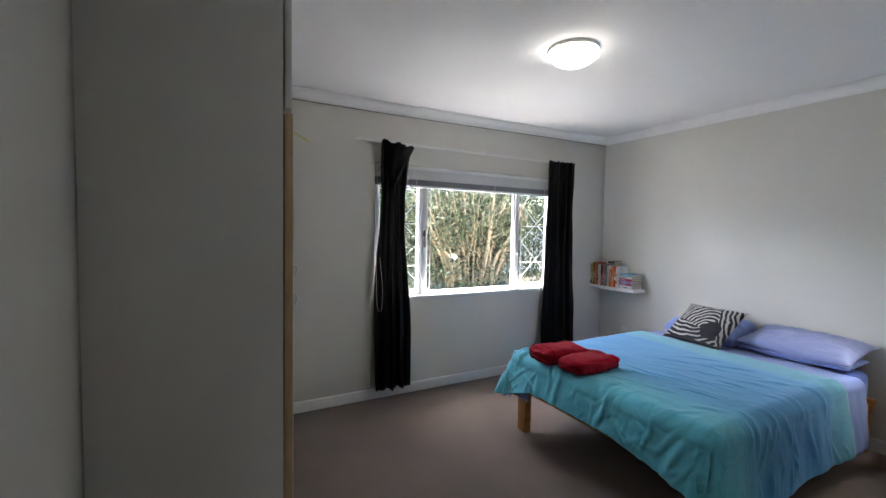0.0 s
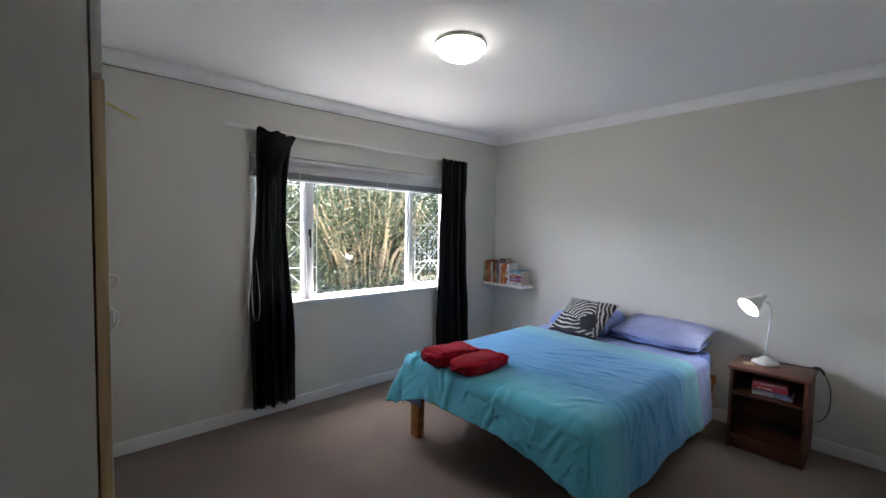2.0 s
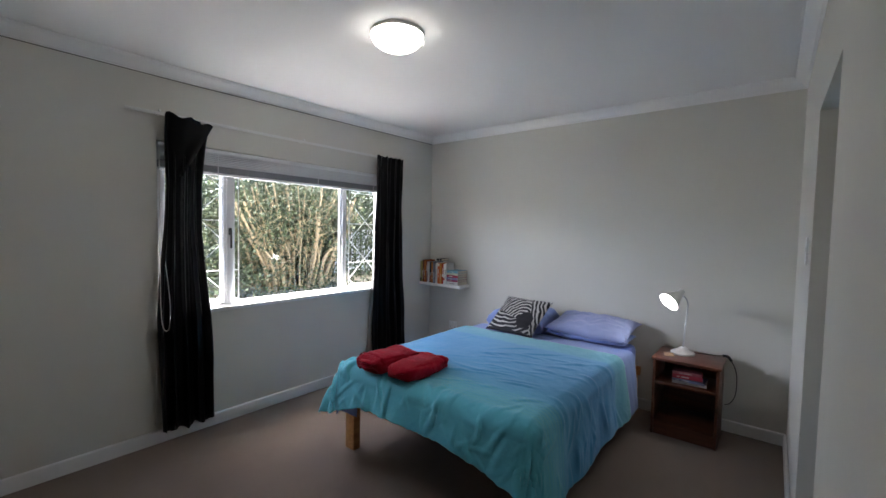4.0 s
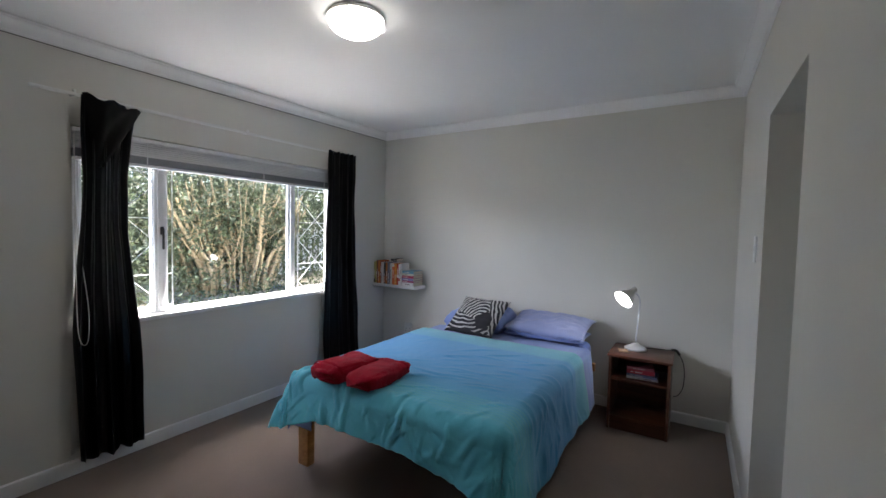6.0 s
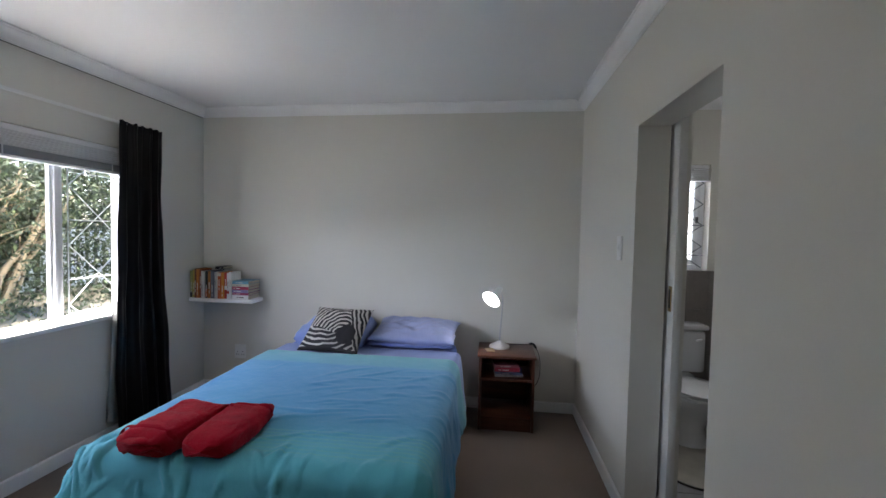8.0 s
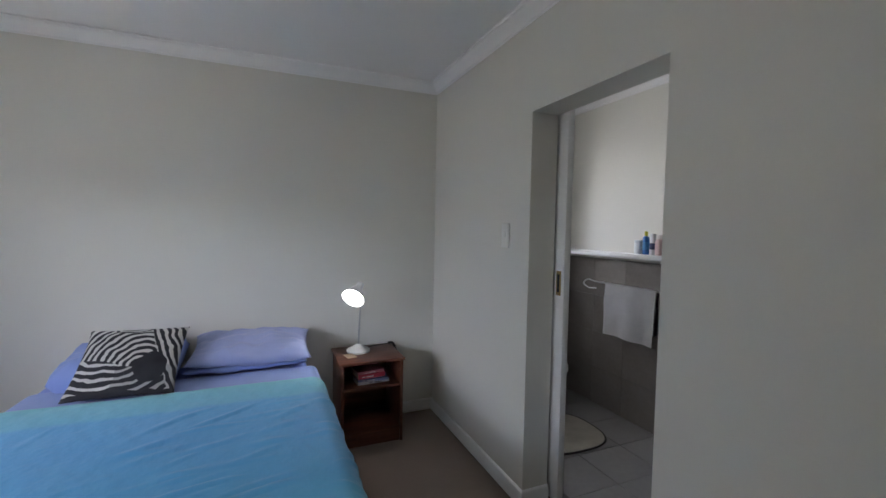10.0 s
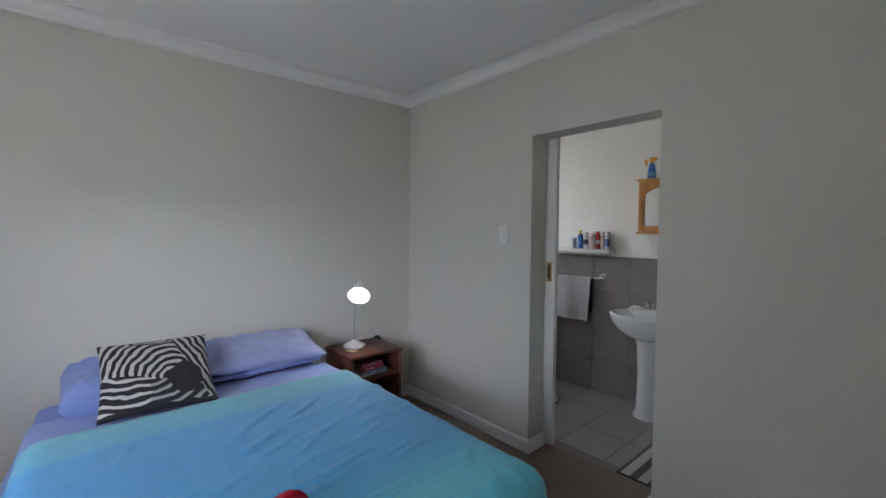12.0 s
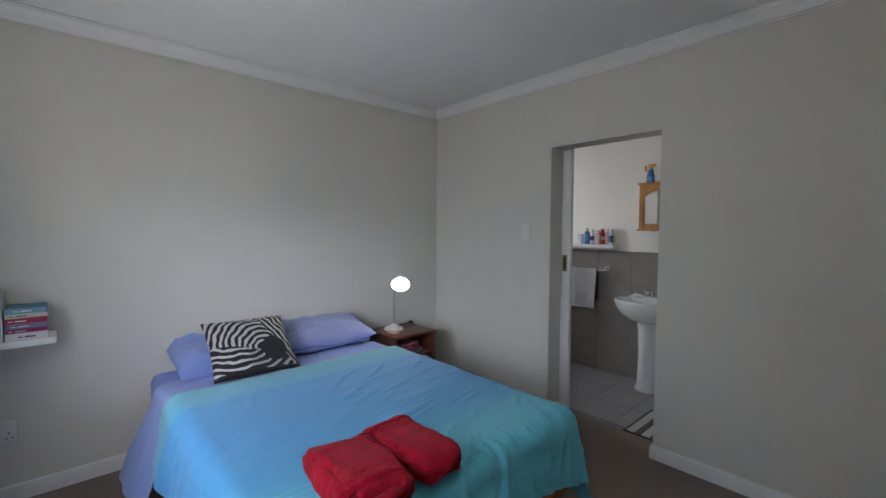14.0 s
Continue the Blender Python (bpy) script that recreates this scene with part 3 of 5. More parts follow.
blind = thing("venetian_blind", (3.16, YN + 0.04, 1.84), "grey venetian blind drawn up at the top of the window", "blind")
part("headrail", boxed(WX0 + 0.01, WX1 - 0.01, YN + 0.008, YN + 0.055, WZ1 - 0.032, WZ1 - 0.004, 0.003), M_FRAME, blind, "white headrail")
for k in range(7):
    z = 1.906 + k * 0.0127
    o = 0.0025 * math.sin(k * 2.1)
    part("slat", boxed(WX0 + 0.014, WX1 - 0.014, YN + 0.008 + o, YN + 0.056 + o, z, z + 0.0080, 0.002), M_BLIND, blind)
part("gathered_slat", boxed(WX0 + 0.014, WX1 - 0.014, YN + 0.006, YN + 0.058, 1.856, 1.904, 0.006), M_DARKBLIND, blind)
part("bottom_rail", boxed(WX0 + 0.012, WX1 - 0.012, YN + 0.006, YN + 0.06, 1.838, 1.855, 0.004), M_FRAME, blind, "white bottom rail")
for x in (2.5, 3.35, 4.0):
    part("ladder_tape", boxed(x, x + 0.006, YN + 0.003, YN + 0.0055, 1.84, WZ1 - 0.03), M_BLIND, blind)
cord = bend([(2.125, YN - 0.012, 1.98), (2.118, YN - 0.03, 1.5), (2.082, YN - 0.15, 1.0), (2.085, YN - 0.165, 0.84), (2.105, YN - 0.17, 0.79), (2.125, YN - 0.168, 0.83), (2.128, YN - 0.16, 1.02), (2.12, YN - 0.04, 1.5), (2.128, YN - 0.012, 1.98)])
part("cord", tube(bmesh.new(), cord, 0.0022, 6), M_LINING, blind, "thin looped white pull cord")

rail = thing("curtain_rail", (3.0, YN, 2.19), "thin clear plastic curtain rail on small wall brackets", "curtain rail")
part("rail", boxed(1.93, 4.36, YN - 0.062, YN - 0.050, 2.178, 2.197, 0.003), M_PLASTIC, rail)
for x in (2.118, 3.17, 4.2):
    bm = boxed(x - 0.008, x + 0.008, YN - 0.05, YN, 2.182, 2.200, 0.003)
    box(bm, x - 0.007, x + 0.007, YN - 0.064, YN - 0.046, 2.197, 2.214, 0.003)
    part("bracket", bm, M_PLASTIC, rail)


# ---- curtains ----
def curtain(bm, levels, folds, depth, y, seed, nx=90, top=None):
    """A hanging pleated cloth. levels: rows of height, left, right."""
    rows = []
    zs = np.linspace(levels[0][0], levels[-1][0], 46)
    hz = [a[0] for a in levels][::-1]
    for z in zs:
        l = float(np.interp(z, hz, [a[1] for a in levels][::-1]))
        r = float(np.interp(z, hz, [a[2] for a in levels][::-1]))
        row = []
        for j in range(nx + 1):
            u = j / nx
            f = (levels[0][0] - z) / (levels[0][0] - levels[-1][0])
            ph = folds * u * 2 * math.pi + 0.9 * noise.noise(Vector((u * 3, z * 0.9, seed)))
            d = depth * (0.55 + 0.45 * f) * (0.6 + 0.5 * noise.noise(Vector((u * 4, seed, z * 0.4))))
            yy = y - d * (math.sin(ph) + 0.3 * math.sin(2.3 * ph + seed)) - 0.018 * noise.noise(Vector((u * 6, z * 2.5, seed + 4)))
            zz = z
            if top and f < 0.08:
                zz = z + top(u) * (1 - f / 0.08)
            if f > 0.95:
                zz += 0.012 * math.sin(ph * 0.7 + seed)
            row.append((l + u * (r - l) + 0.006 * math.cos(ph * 1.1), min(yy, YN - 0.018), zz))
        rows.append(row)
    grid_sheet(bm, rows)
    bmesh.ops.solidify(bm, geom=bm.faces[:], thickness=0.003)
    return bm


c = thing("curtain", (2.25, YN - 0.1, 0.07), "black curtain bunched aside, its top corner flopped over", "curtain", "black curtains")
part("cloth", curtain(bmesh.new(), [(2.175, 2.130, 2.400), (2.0, 2.128, 2.375), (1.75, 2.135, 2.352), (1.45, 2.120, 2.352), (1.1, 2.090, 2.385), (0.85, 2.078, 2.412), (0.5, 2.085, 2.425), (0.09, 2.098, 2.425)], 4.5, 0.036, YN - 0.085, 1.3,
                       top=lambda u: 0.012 * math.cos(9 * u) - 0.03 * max(0, u - 0.4)), M_CURTAIN, c, smooth=180)
rows = []
for i in range(13):
    f = i / 12
    a, e = Vector((2.128 + 0.085 * f, YN - 0.128, 2.190 - 0.40 * f)), Vector((2.405 - 0.175 * f, YN - 0.142, 2.146 - 0.35 * f))
    rows.append([a.lerp(e, j / 12) + Vector((0, -0.016 * math.sin(j / 12 * math.pi) * (1 - 0.6 * f) + 0.008 * math.sin(j * 0.9 + f * 3), 0.012 * math.sin(j * 1.3) * (1 - f))) + Vector((0, 0.085 * f ** 2 * (1.3 - j / 12), 0)) for j in range(13)])
bm = bmesh.new()
grid_sheet(bm, rows)
bmesh.ops.solidify(bm, geom=bm.faces[:], thickness=0.004)
part("folded_corner", bm, M_CURTAIN, c, smooth=180)
part("lining", curtain(bmesh.new(), [(0.95, 2.10, 2.41), (0.6, 2.085, 2.445), (0.14, 2.075, 2.455)], 3.2, 0.006, YN - 0.030, 5.1, 40), M_LINING, c, "pale lining showing along the edges", smooth=180)
c = thing("curtain", (4.17, YN - 0.1, 0.05), "long black pleated curtain drawn aside by the corner", "curtain", "black curtains")
part("cloth", curtain(bmesh.new(), [(2.200, 3.975, 4.345), (2.12, 3.968, 4.340), (1.6, 3.955, 4.345), (0.95, 3.935, 4.375), (0.4, 3.930, 4.415), (0.05, 3.940, 4.430)], 3.6, 0.040, YN - 0.080, 7.7,
                       top=lambda u: 0.006 * math.sin(40 * u)), M_CURTAIN, c, smooth=180)
part("lining", curtain(bmesh.new(), [(0.95, 3.95, 4.36), (0.5, 3.925, 4.40), (0.12, 3.905, 4.42)], 3.2, 0.006, YN - 0.028, 2.1, 40), M_LINING, c, "pale lining showing along the edges", smooth=180)


# ---- wardrobe ----
w = thing("wardrobe", (0.86, 4.07, 0), "tall off-white built-in wardrobe with raw wood door edges", "wardrobe")
part("side_panel", boxed(XW + 0.004, 1.144, 3.22, 3.24, 0, TOP - 0.09, 0.001), M_WARD, w)
part("carcass", boxed(XW + 0.004, 1.136, 3.242, YN - 0.02, 0.0, TOP - 0.09, 0.002), M_WARD, w)
part("top_filler", boxed(XW + 0.004, 1.116, 3.225, YN - 0.08, TOP - 0.088, TOP - 0.024), M_WARD, w)
n_door = 4
dw = (YN - 0.02 - 3.22) / n_door
for k in range(n_door):
    y0, y1 = 3.221 + k * dw, 3.221 + (k + 1) * dw - 0.003
    d = part("door", boxed(1.150, 1.178, y0 + 0.003, y1 - 0.003, 0.07, 1.885, 0.001), M_LIP, w, "raw wood lipping round a painted face")
    part("door_face", boxed(1.1782, 1.1812, y0 + 0.004, y1 - 0.004, 0.071, 1.884, 0.001), M_WARD, d)
    yh = y1 - 0.05 if k % 2 == 0 else y0 + 0.05
    part("handle", tube(bmesh.new(), bend([(1.180, yh, 1.07), (1.206, yh, 1.09), (1.212, yh, 1.13), (1.206, yh, 1.17), (1.180, yh, 1.19)]), 0.005, 8), M_STEEL, d, "bowed steel handle")
    u = part("upper_door", boxed(1.150, 1.174, y0, y1, 1.90, TOP - 0.10, 0.002), M_WARD, w)
for z, h in ((1.31, 0.04), (1.20, 0.065)):
    part("ribbon", tube(bmesh.new(), bend([(1.182, 3.275, z + h / 2), (1.202, 3.272, z + 0.01), (1.196, 3.27, z - h / 3), (1.183, 3.272, z - h / 2)]), 0.004, 6), M_LINING, w, "white cord loop hooked over the door edge")
rows = [[(1.182 + 0.018 * k, 3.30 + 0.02 * k, 1.845 - 0.004 * k - 0.006 * s) for s in (0, 1)] for k in range(6)]
bm = bmesh.new()
grid_sheet(bm, rows)
bmesh.ops.solidify(bm, geom=bm.faces[:], thickness=0.001)
part("tape", bm, M_YELLOW, w, "yellow tape end sticking out")


# ---- ceiling light ----
LX, LY = 2.765, 3.425
LZ = TOP - 0.023
cl = thing("ceiling_light", (LX, LY, LZ), "round opal glass ceiling light, switched on", "ceiling light")
part("backplate", lathe(bmesh.new(), [(0.136, LZ - 0.001), (0.141, LZ - 0.006), (0.142, LZ - 0.018), (0.138, LZ - 0.024)], Matrix.Translation((LX, LY, 0)), 40), M_PLASTIC, cl, "white round backplate")
prof = [(0.141 * math.cos(a), LZ - 0.022 - 0.080 * math.sin(a)) for a in np.linspace(0, math.pi / 2 - 0.04, 12)]
part("dome", lathe(bmesh.new(), prof, Matrix.Translation((LX, LY, 0)), 40), M_DOME, cl, "lit opal glass dome", smooth=180)
for a in (-0.55, 1.55, 3.64):
    ca, sa = math.cos(a), math.sin(a)
    pts = [(0.141, -0.012), (0.150, -0.03), (0.145, -0.052), (0.134, -0.050), (0.140, -0.028)]
    part("clip", tube(bmesh.new(), bend([(LX + r * ca, LY + r * sa, LZ + dz) for r, dz in pts]), 0.0025, 6), M_STEEL, cl, "wire clip")


# ---- bed ----
BX1, BXF, BYA, BYB = 4.875, 2.892, 2.625, 3.985
bed = thing("bed", (3.88, 3.3, 0), "low varnished pine double bed frame", "bed")
for x, y in ((BXF, BYB - 0.085), (BXF, BYA), (BX1 - 0.06, BYB - 0.085), (BX1 - 0.06, BYA)):
    part("leg", boxed(x, x + 0.055, y, y + 0.085, 0, 0.33, 0.004), M_PINE, bed)
part("side_rail", boxed(BXF + 0.058, BX1 - 0.062, BYA + 0.004, BYA + 0.034, 0.24, 0.345, 0.004), M_PINE, bed)
part("side_rail", boxed(BXF + 0.058, BX1 - 0.062, BYB - 0.034, BYB - 0.004, 0.24, 0.345, 0.004), M_PINE, bed)
part("end_rail", boxed(BXF + 0.01, BXF + 0.045, BYA + 0.088, BYB - 0.088, 0.295, 0.345, 0.004), M_PINE, bed)
part("head_rail", boxed(BX1 - 0.058, BX1 - 0.01, BYA - 0.02, BYB + 0.02, 0.305, 0.37, 0.004), M_PINE, bed)
for k in range(9):
    x = BXF + 0.15 + k * 0.205
    part("slat", boxed(x, x + 0.08, BYA + 0.036, BYB - 0.036, 0.325, 0.343, 0.003), M_PINE, bed)
bm = boxed(BXF + 0.01, BX1 - 0.03, BYA + 0.012, BYB + 0.012, 0.347, 0.558, 0.045)
solo("mattress", bm, M_MATTRESS, "mattress in a bright blue fitted sheet", "mattress", smooth=60)


def crease_lines(seed, n, s0, s1, t0, t1, angle, spread, length, width, height):
    """Seeded folds of the cloth: middle, direction, half length, width, height and bend of each."""
    rnd = random.Random(seed)
    out = []
    for _ in range(n):
        a = math.radians(angle + rnd.uniform(-spread, spread))
        k = rnd.uniform(0.5, 1.0)
        out.append((rnd.uniform(s0, s1), rnd.uniform(t0, t1), math.cos(a), math.sin(a), length * rnd.uniform(0.5, 1.2), width * rnd.uniform(0.7, 1.5), height * k, rnd.uniform(-0.9, 0.9)))
    return out


def creased(lines, s, t):
    """Height of the folds at one place of the cloth; each is steep on one flank."""
    total = 0.0
    for cs, ct, ca, sa, half, w, h, bend in lines:
        al = (s - cs) * ca + (t - ct) * sa
        if abs(al) < half:
            pe = (t - ct) * ca - (s - cs) * sa - bend * al * al
            if -w * 2.4 < pe < w * 5:
                f = 1 - (al / half) ** 2
                total += h * f * f * math.exp(-(pe / (w if pe < 0 else w * 2.0)) ** 2)
    return total


def draped(bm, s0, s1, t0, t1, x_foot, ya, yb, ztop, r, hem_s, flare, seed, ns=120, nt=130, foot=True, ripple=0.03, lump=0.006, zmin=0.06, lines=(), corner=0.0, skew=0.0):
    """Cloth lying on the bed top, falling over the foot and both sides. s runs from foot to head, t from one side to the other."""
    rows, uvs = [], []
    for i in range(ns + 1):
        s_row = s0 + (s1 - s0) * i / ns
        row, uvr = [], []
        for j in range(nt + 1):
            t = t0(s_row) + (t1(s_row) - t0(s_row)) * j / nt
            near, far = max(0.0, min(1.0, (3.15 - t) / 0.6)), max(0.0, min(1.0, (t - 3.72) / 0.3))
            s = s_row - skew * (near * near * (3 - 2 * near) + 1.3 * far) * (1 - i / ns) ** 2
            dx = max(0.0, x_foot - s) if foot else 0.0
            dy = (ya - t) if t < ya else max(0.0, t - yb)
            sy = -1 if t < ya else 1
            d = math.hypot(dx, dy) if sy < 0 or not corner else (dx ** 4.5 + dy ** 4.5) ** (1 / 4.5)
            cx, cy = max(s, x_foot) if foot else s, min(max(t, ya), yb)
            q = Vector((s * 1.0, t * 1.0, seed))
            z = ztop + lump * (noise.noise(q * 2.2) + 0.7 * noise.noise(q * 5.0 + Vector((0, s * 2, 0)))) + 0.0018 * noise.noise(Vector((s * 9 + t * 6, t * 16 - s * 10, seed)))
            fold = creased(lines, s, t) if lines else 0.0
            if d > 1e-6:
                h_ = math.hypot(dx, dy)
                ux, uy = -dx / h_, sy * dy / h_
                both = 2 * min(dx, dy) / (dx + dy) if sy > 0 else 0.0
                fl = flare * (1 - (0.55 * dy / h_ if sy < 0 else 0.0)) + corner * both
                if d < r * math.pi / 2:
                    out, fall = r * math.sin(d / r), r * (1 - math.cos(d / r))
                    up = math.cos(d / r)
                else:
                    rest = d - r * math.pi / 2
                    out, fall = r + fl * rest, r + rest * math.sqrt(1 - fl * fl)
                    up = 0.0
                per = (t if dx > dy else s) + math.atan2(uy, -ux) * 0.25
                g = min(1.0, d / 0.3)
                out += ripple * g * (0.9 * noise.noise(Vector((per * 4.2, seed, d * 1.2))) + 0.22 * math.sin(per * 15 + 4.5 * noise.noise(Vector((per * 2.3, d * 2, seed)))) * g + 0.25 * noise.noise(Vector((per * 13, d * 4, seed))))
                out += fold * (1 - up)
                cx, cy, z = cx + ux * out, cy + uy * out, max(zmin, z - fall + fold * up)
            else:
                z += fold
            row.append((cx, cy, z))
            uvr.append((s - s0, t))
        rows.append(row)
        uvs.append(uvr)
    grid_sheet(bm, rows, uvs=uvs)
    return bm


def thicken(ob, t, offset=1.0):
    md = ob.modifiers.new("thickness", "SOLIDIFY")
    md.thickness, md.offset = t, offset
    return ob


bm = draped(bmesh.new(), 4.06, 4.545, lambda s: 2.62 - 0.43, lambda s: 3.97 + 0.49, 0, 2.635, 3.965, 0.568, 0.05, 0, 0.34, 3.0, 50, 130, foot=False, ripple=0.032)
thicken(solo("flat_sheet", bm, M_SHEET, "lavender blue sheet hanging over both sides of the mattress", "sheet", smooth=180), 0.003)
bm = draped(bmesh.new(), 2.575, 3.05, lambda s: 3.80, lambda s: 4.19 - 0.05 * max(0.0, 1 - (s - 2.575) / 0.15), 2.88, 2.6, 3.975, 0.563, 0.04, 0, 0.03, 8.0, 40, 60, ripple=0.012)
thicken(solo("under_sheet", bm, M_SHEET, "lavender sheet corner hanging below the duvet at the foot", "sheet", smooth=180), 0.003)
FOLDS = crease_lines(3, 26, 2.98, 3.95, 2.66, 3.34, -70, 22, 0.20, 0.009, 0.0085)
FOLDS += crease_lines(8, 9, 2.95, 3.95, 2.7, 3.9, -40, 60, 0.16, 0.010, 0.004)
FOLDS += crease_lines(11, 34, 2.60, 2.93, 2.35, 4.15, 0, 34, 0.17, 0.008, 0.012)
FOLDS += crease_lines(13, 90, 2.60, 2.95, 2.3, 4.2, 0, 60, 0.11, 0.0050, 0.0075)
FOLDS += crease_lines(17, 12, 2.62, 2.80, 2.4, 4.1, 70, 25, 0.12, 0.010, 0.007)
FOLDS += crease_lines(23, 26, 2.75, 4.2, 2.2, 2.62, 90, 36, 0.15, 0.009, 0.010)
FOLDS += crease_lines(29, 10, 2.75, 4.2, 4.02, 4.26, 90, 30, 0.12, 0.010, 0.009)
bm = draped(bmesh.new(), 2.64, 4.235, lambda s: 2.195 + 0.03 * noise.noise(Vector((s * 2, 0, 0))), lambda s: 4.275 - 0.02 * max(0.0, 1 - (s - 2.64) / 0.14) ** 2, 2.90, 2.66, 3.940, 0.592, 0.075, 0, 0.27, 1.0, 240, 250, ripple=0.026, lines=FOLDS, corner=0.19, skew=0.085)
duvet = thing("duvet", (3.5, 3.3, 0.6), "turquoise and blue banded duvet spread over the bed", "duvet")
bm.verts.ensure_lookup_table()
edge_line = [bm.verts[240 * 251 + k].co.copy() + Vector((0.004, 0, 0.004)) for k in range(22, 249, 3)]
thicken(part("cover", bm, M_DUVET, duvet, smooth=180), 0.012)
part("edge_piping", tube(bmesh.new(), edge_line, 0.0035, 6), surface("dark_piping", (0.05, 0.07, 0.12), 0.8, vary=0.5, scale=30, fine=60), duvet, "dark speckled edge at the head end", smooth=180)


def frame_of(origin, xa, ya):
    x = Vector(xa).normalized()
    y = (Vector(ya) - x * Vector(ya).dot(x)).normalized()
    m = Matrix((x, y, x.cross(y))).transposed().to_4x4()
    m.translation = origin
    return m


bm = cushion_mesh(bmesh.new(), frame_of((4.695, 2.985, 0.607), (0, 1, 0), (-1, 0, -0.02)), 0.67, 0.35, 0.066, seed=2, power=4.2, pinch=0.03, lump=0.010)
solo("pillow", bm, M_SHEET, "pale lavender pillow lying under another pillow", "pillow", group="bed pillows", smooth=180)
bm = cushion_mesh(bmesh.new(), frame_of((4.69, 2.965, 0.685), (0.05, 1, 0.0), (-1, 0, -0.20)), 0.69, 0.42, 0.135, seed=5, power=2.9, pinch=0.07, lump=0.018)
solo("pillow", bm, M_PILLOW, "plump lavender pillow against the wall", "pillow", group="bed pillows", smooth=180)
bm = cushion_mesh(bmesh.new(), frame_of((4.69, 3.620, 0.650), (0, 1, -0.02), (-1, 0, -0.12)), 0.57, 0.40, 0.185, seed=9, power=8.0, pinch=0.02, lump=0.016)
solo("pillow", bm, M_SHEET, "lavender blue pillow behind the striped cushion", "pillow", group="bed pillows", smooth=180)
ZU, ZV = Vector((-0.034, -0.468, -0.002)), Vector((0.374, -0.017, 0.255))
ZW, ZD = ZU.length, ZV.length
ZU.normalize()
ZV.normalize()
mz = Matrix((ZU, ZV, ZU.cross(ZV).normalized())).transposed().to_4x4()
mz.translation = (4.457, 3.538, 0.722)
bm = cushion_mesh(bmesh.new(), mz, ZW, ZD, 0.11, seed=4, uv=True, pinch=0.06, lump=0.008)
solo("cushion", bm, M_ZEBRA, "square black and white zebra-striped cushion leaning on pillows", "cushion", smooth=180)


def folded_towel(cx, cy, ang, length, width, h, seed, label, layered=True):
    """A thick towel folded and rolled into a flat, soft bundle; its layers show at the foot end, its border on top."""
    tw = thing("towel", (cx, cy, 0.6), label, "towel", "red towels")
    m = pose(cx, cy, 0.599, 0, 0, ang)
    rnd = random.Random(int(seed * 10))
    dents = [(rnd.uniform(-0.8, 0.8), rnd.uniform(0.1, 0.9) * math.pi, rnd.uniform(-0.9, 0.9), rnd.uniform(0.25, 0.6)) for _ in range(9)]

    def skin(u, a, grow=0.0):
        """Point of the bundle's outside: u along it, a round it."""
        e = max(0.0, 1 - abs(u) ** 14.0) ** 0.30 if u > 0 else max(0.0, 1 - abs(u) ** (12.0 if layered else 8.0)) ** 0.30
        ca, sa = math.cos(a), math.sin(a)
        n1 = noise.noise(Vector((u * 1.4, ca * 1.1, seed + sa)))
        n2 = noise.noise(Vector((u * 3.8, ca * 2.6, seed + 4 + sa * 2)))
        n3 = noise.noise(Vector((u * 11, ca * 7, seed + 8 + sa * 5)))
        taper = 1 + 0.12 * u * math.sin(seed * 3) - 0.10 * u * u
        g = (1 + 0.12 * n1 + 0.05 * n2) * taper
        ey = max(0.0, 1 - abs(u) ** 34.0) ** 0.36
        y = (width / 2 * g + grow) * ey * math.copysign(abs(ca) ** 0.46, ca)
        z = (h / 2 * g * (1 - 0.16 * u) + grow) * e * math.copysign(abs(sa) ** 0.52, sa)
        for du, da, skew, wide in dents:
            k = (a - da) / wide - skew * (u - du)
            z -= 0.008 * e * math.exp(-(k * 6) ** 2) * max(0.0, 1 - ((u - du) / 0.6) ** 2) * max(0.0, sa)
        x = u * length / 2 + 0.010 * n2 + (0.016 * n1 if abs(u) > 0.8 else 0)
        return Vector((x, y + 0.0025 * n3, max(0.001, h / 2 * (1 + 0.06 * n1) + z + 0.003 * n3)))

    ub = -0.80 if layered else 0.62
    na, nx = 72, 56
    rows = [[m @ skin(-1 + 2 * j / nx, -math.pi / 2 + 2 * math.pi * i / na) for j in range(nx + 1)] for i in range(na)]
    rows.append(rows[0])
    bm = bmesh.new()
    grid_sheet(bm, rows)
    bmesh.ops.remove_doubles(bm, verts=bm.verts[:], dist=0.0004)
    part("roll", bm, M_TOWEL, tw, smooth=180)
    # the outer layer: from under one side over the top, ending in a soft edge
    rows = []
    for i in range(31):
        f = i / 30
        a = (1.16 - 0.86 * f) * math.pi
        edge = min(1.0, f * 8, (1 - f) * 8) ** 0.5
        row = []
        for j in range(41):
            u = -0.96 + 1.78 * j / 40 + 0.02 * noise.noise(Vector((f * 4, seed, j * 0.1)))
            side = min(1.0, j / 3, (40 - j) / 3) ** 0.5
            row.append(m @ skin(u, a + 0.05 * noise.noise(Vector((u * 3, seed, 2.0))), -0.004 + 0.012 * edge * side))
        rows.append(row)
    bm = bmesh.new()
    grid_sheet(bm, rows)
    part("outer_fold", bm, M_TOWEL, tw, smooth=180)
    # the woven border across the top
    rows = [[m @ skin(ub + 0.13 * i / 6, (0.03 + 0.94 * j / 40) * math.pi, 0.010 + 0.0025 * math.sin(math.pi * i / 6)) for j in range(41)] for i in range(7)]
    bm = bmesh.new()
    grid_sheet(bm, rows)
    part("woven_border", bm, M_TOWELBAND, tw, "flat woven border stripe", smooth=180)
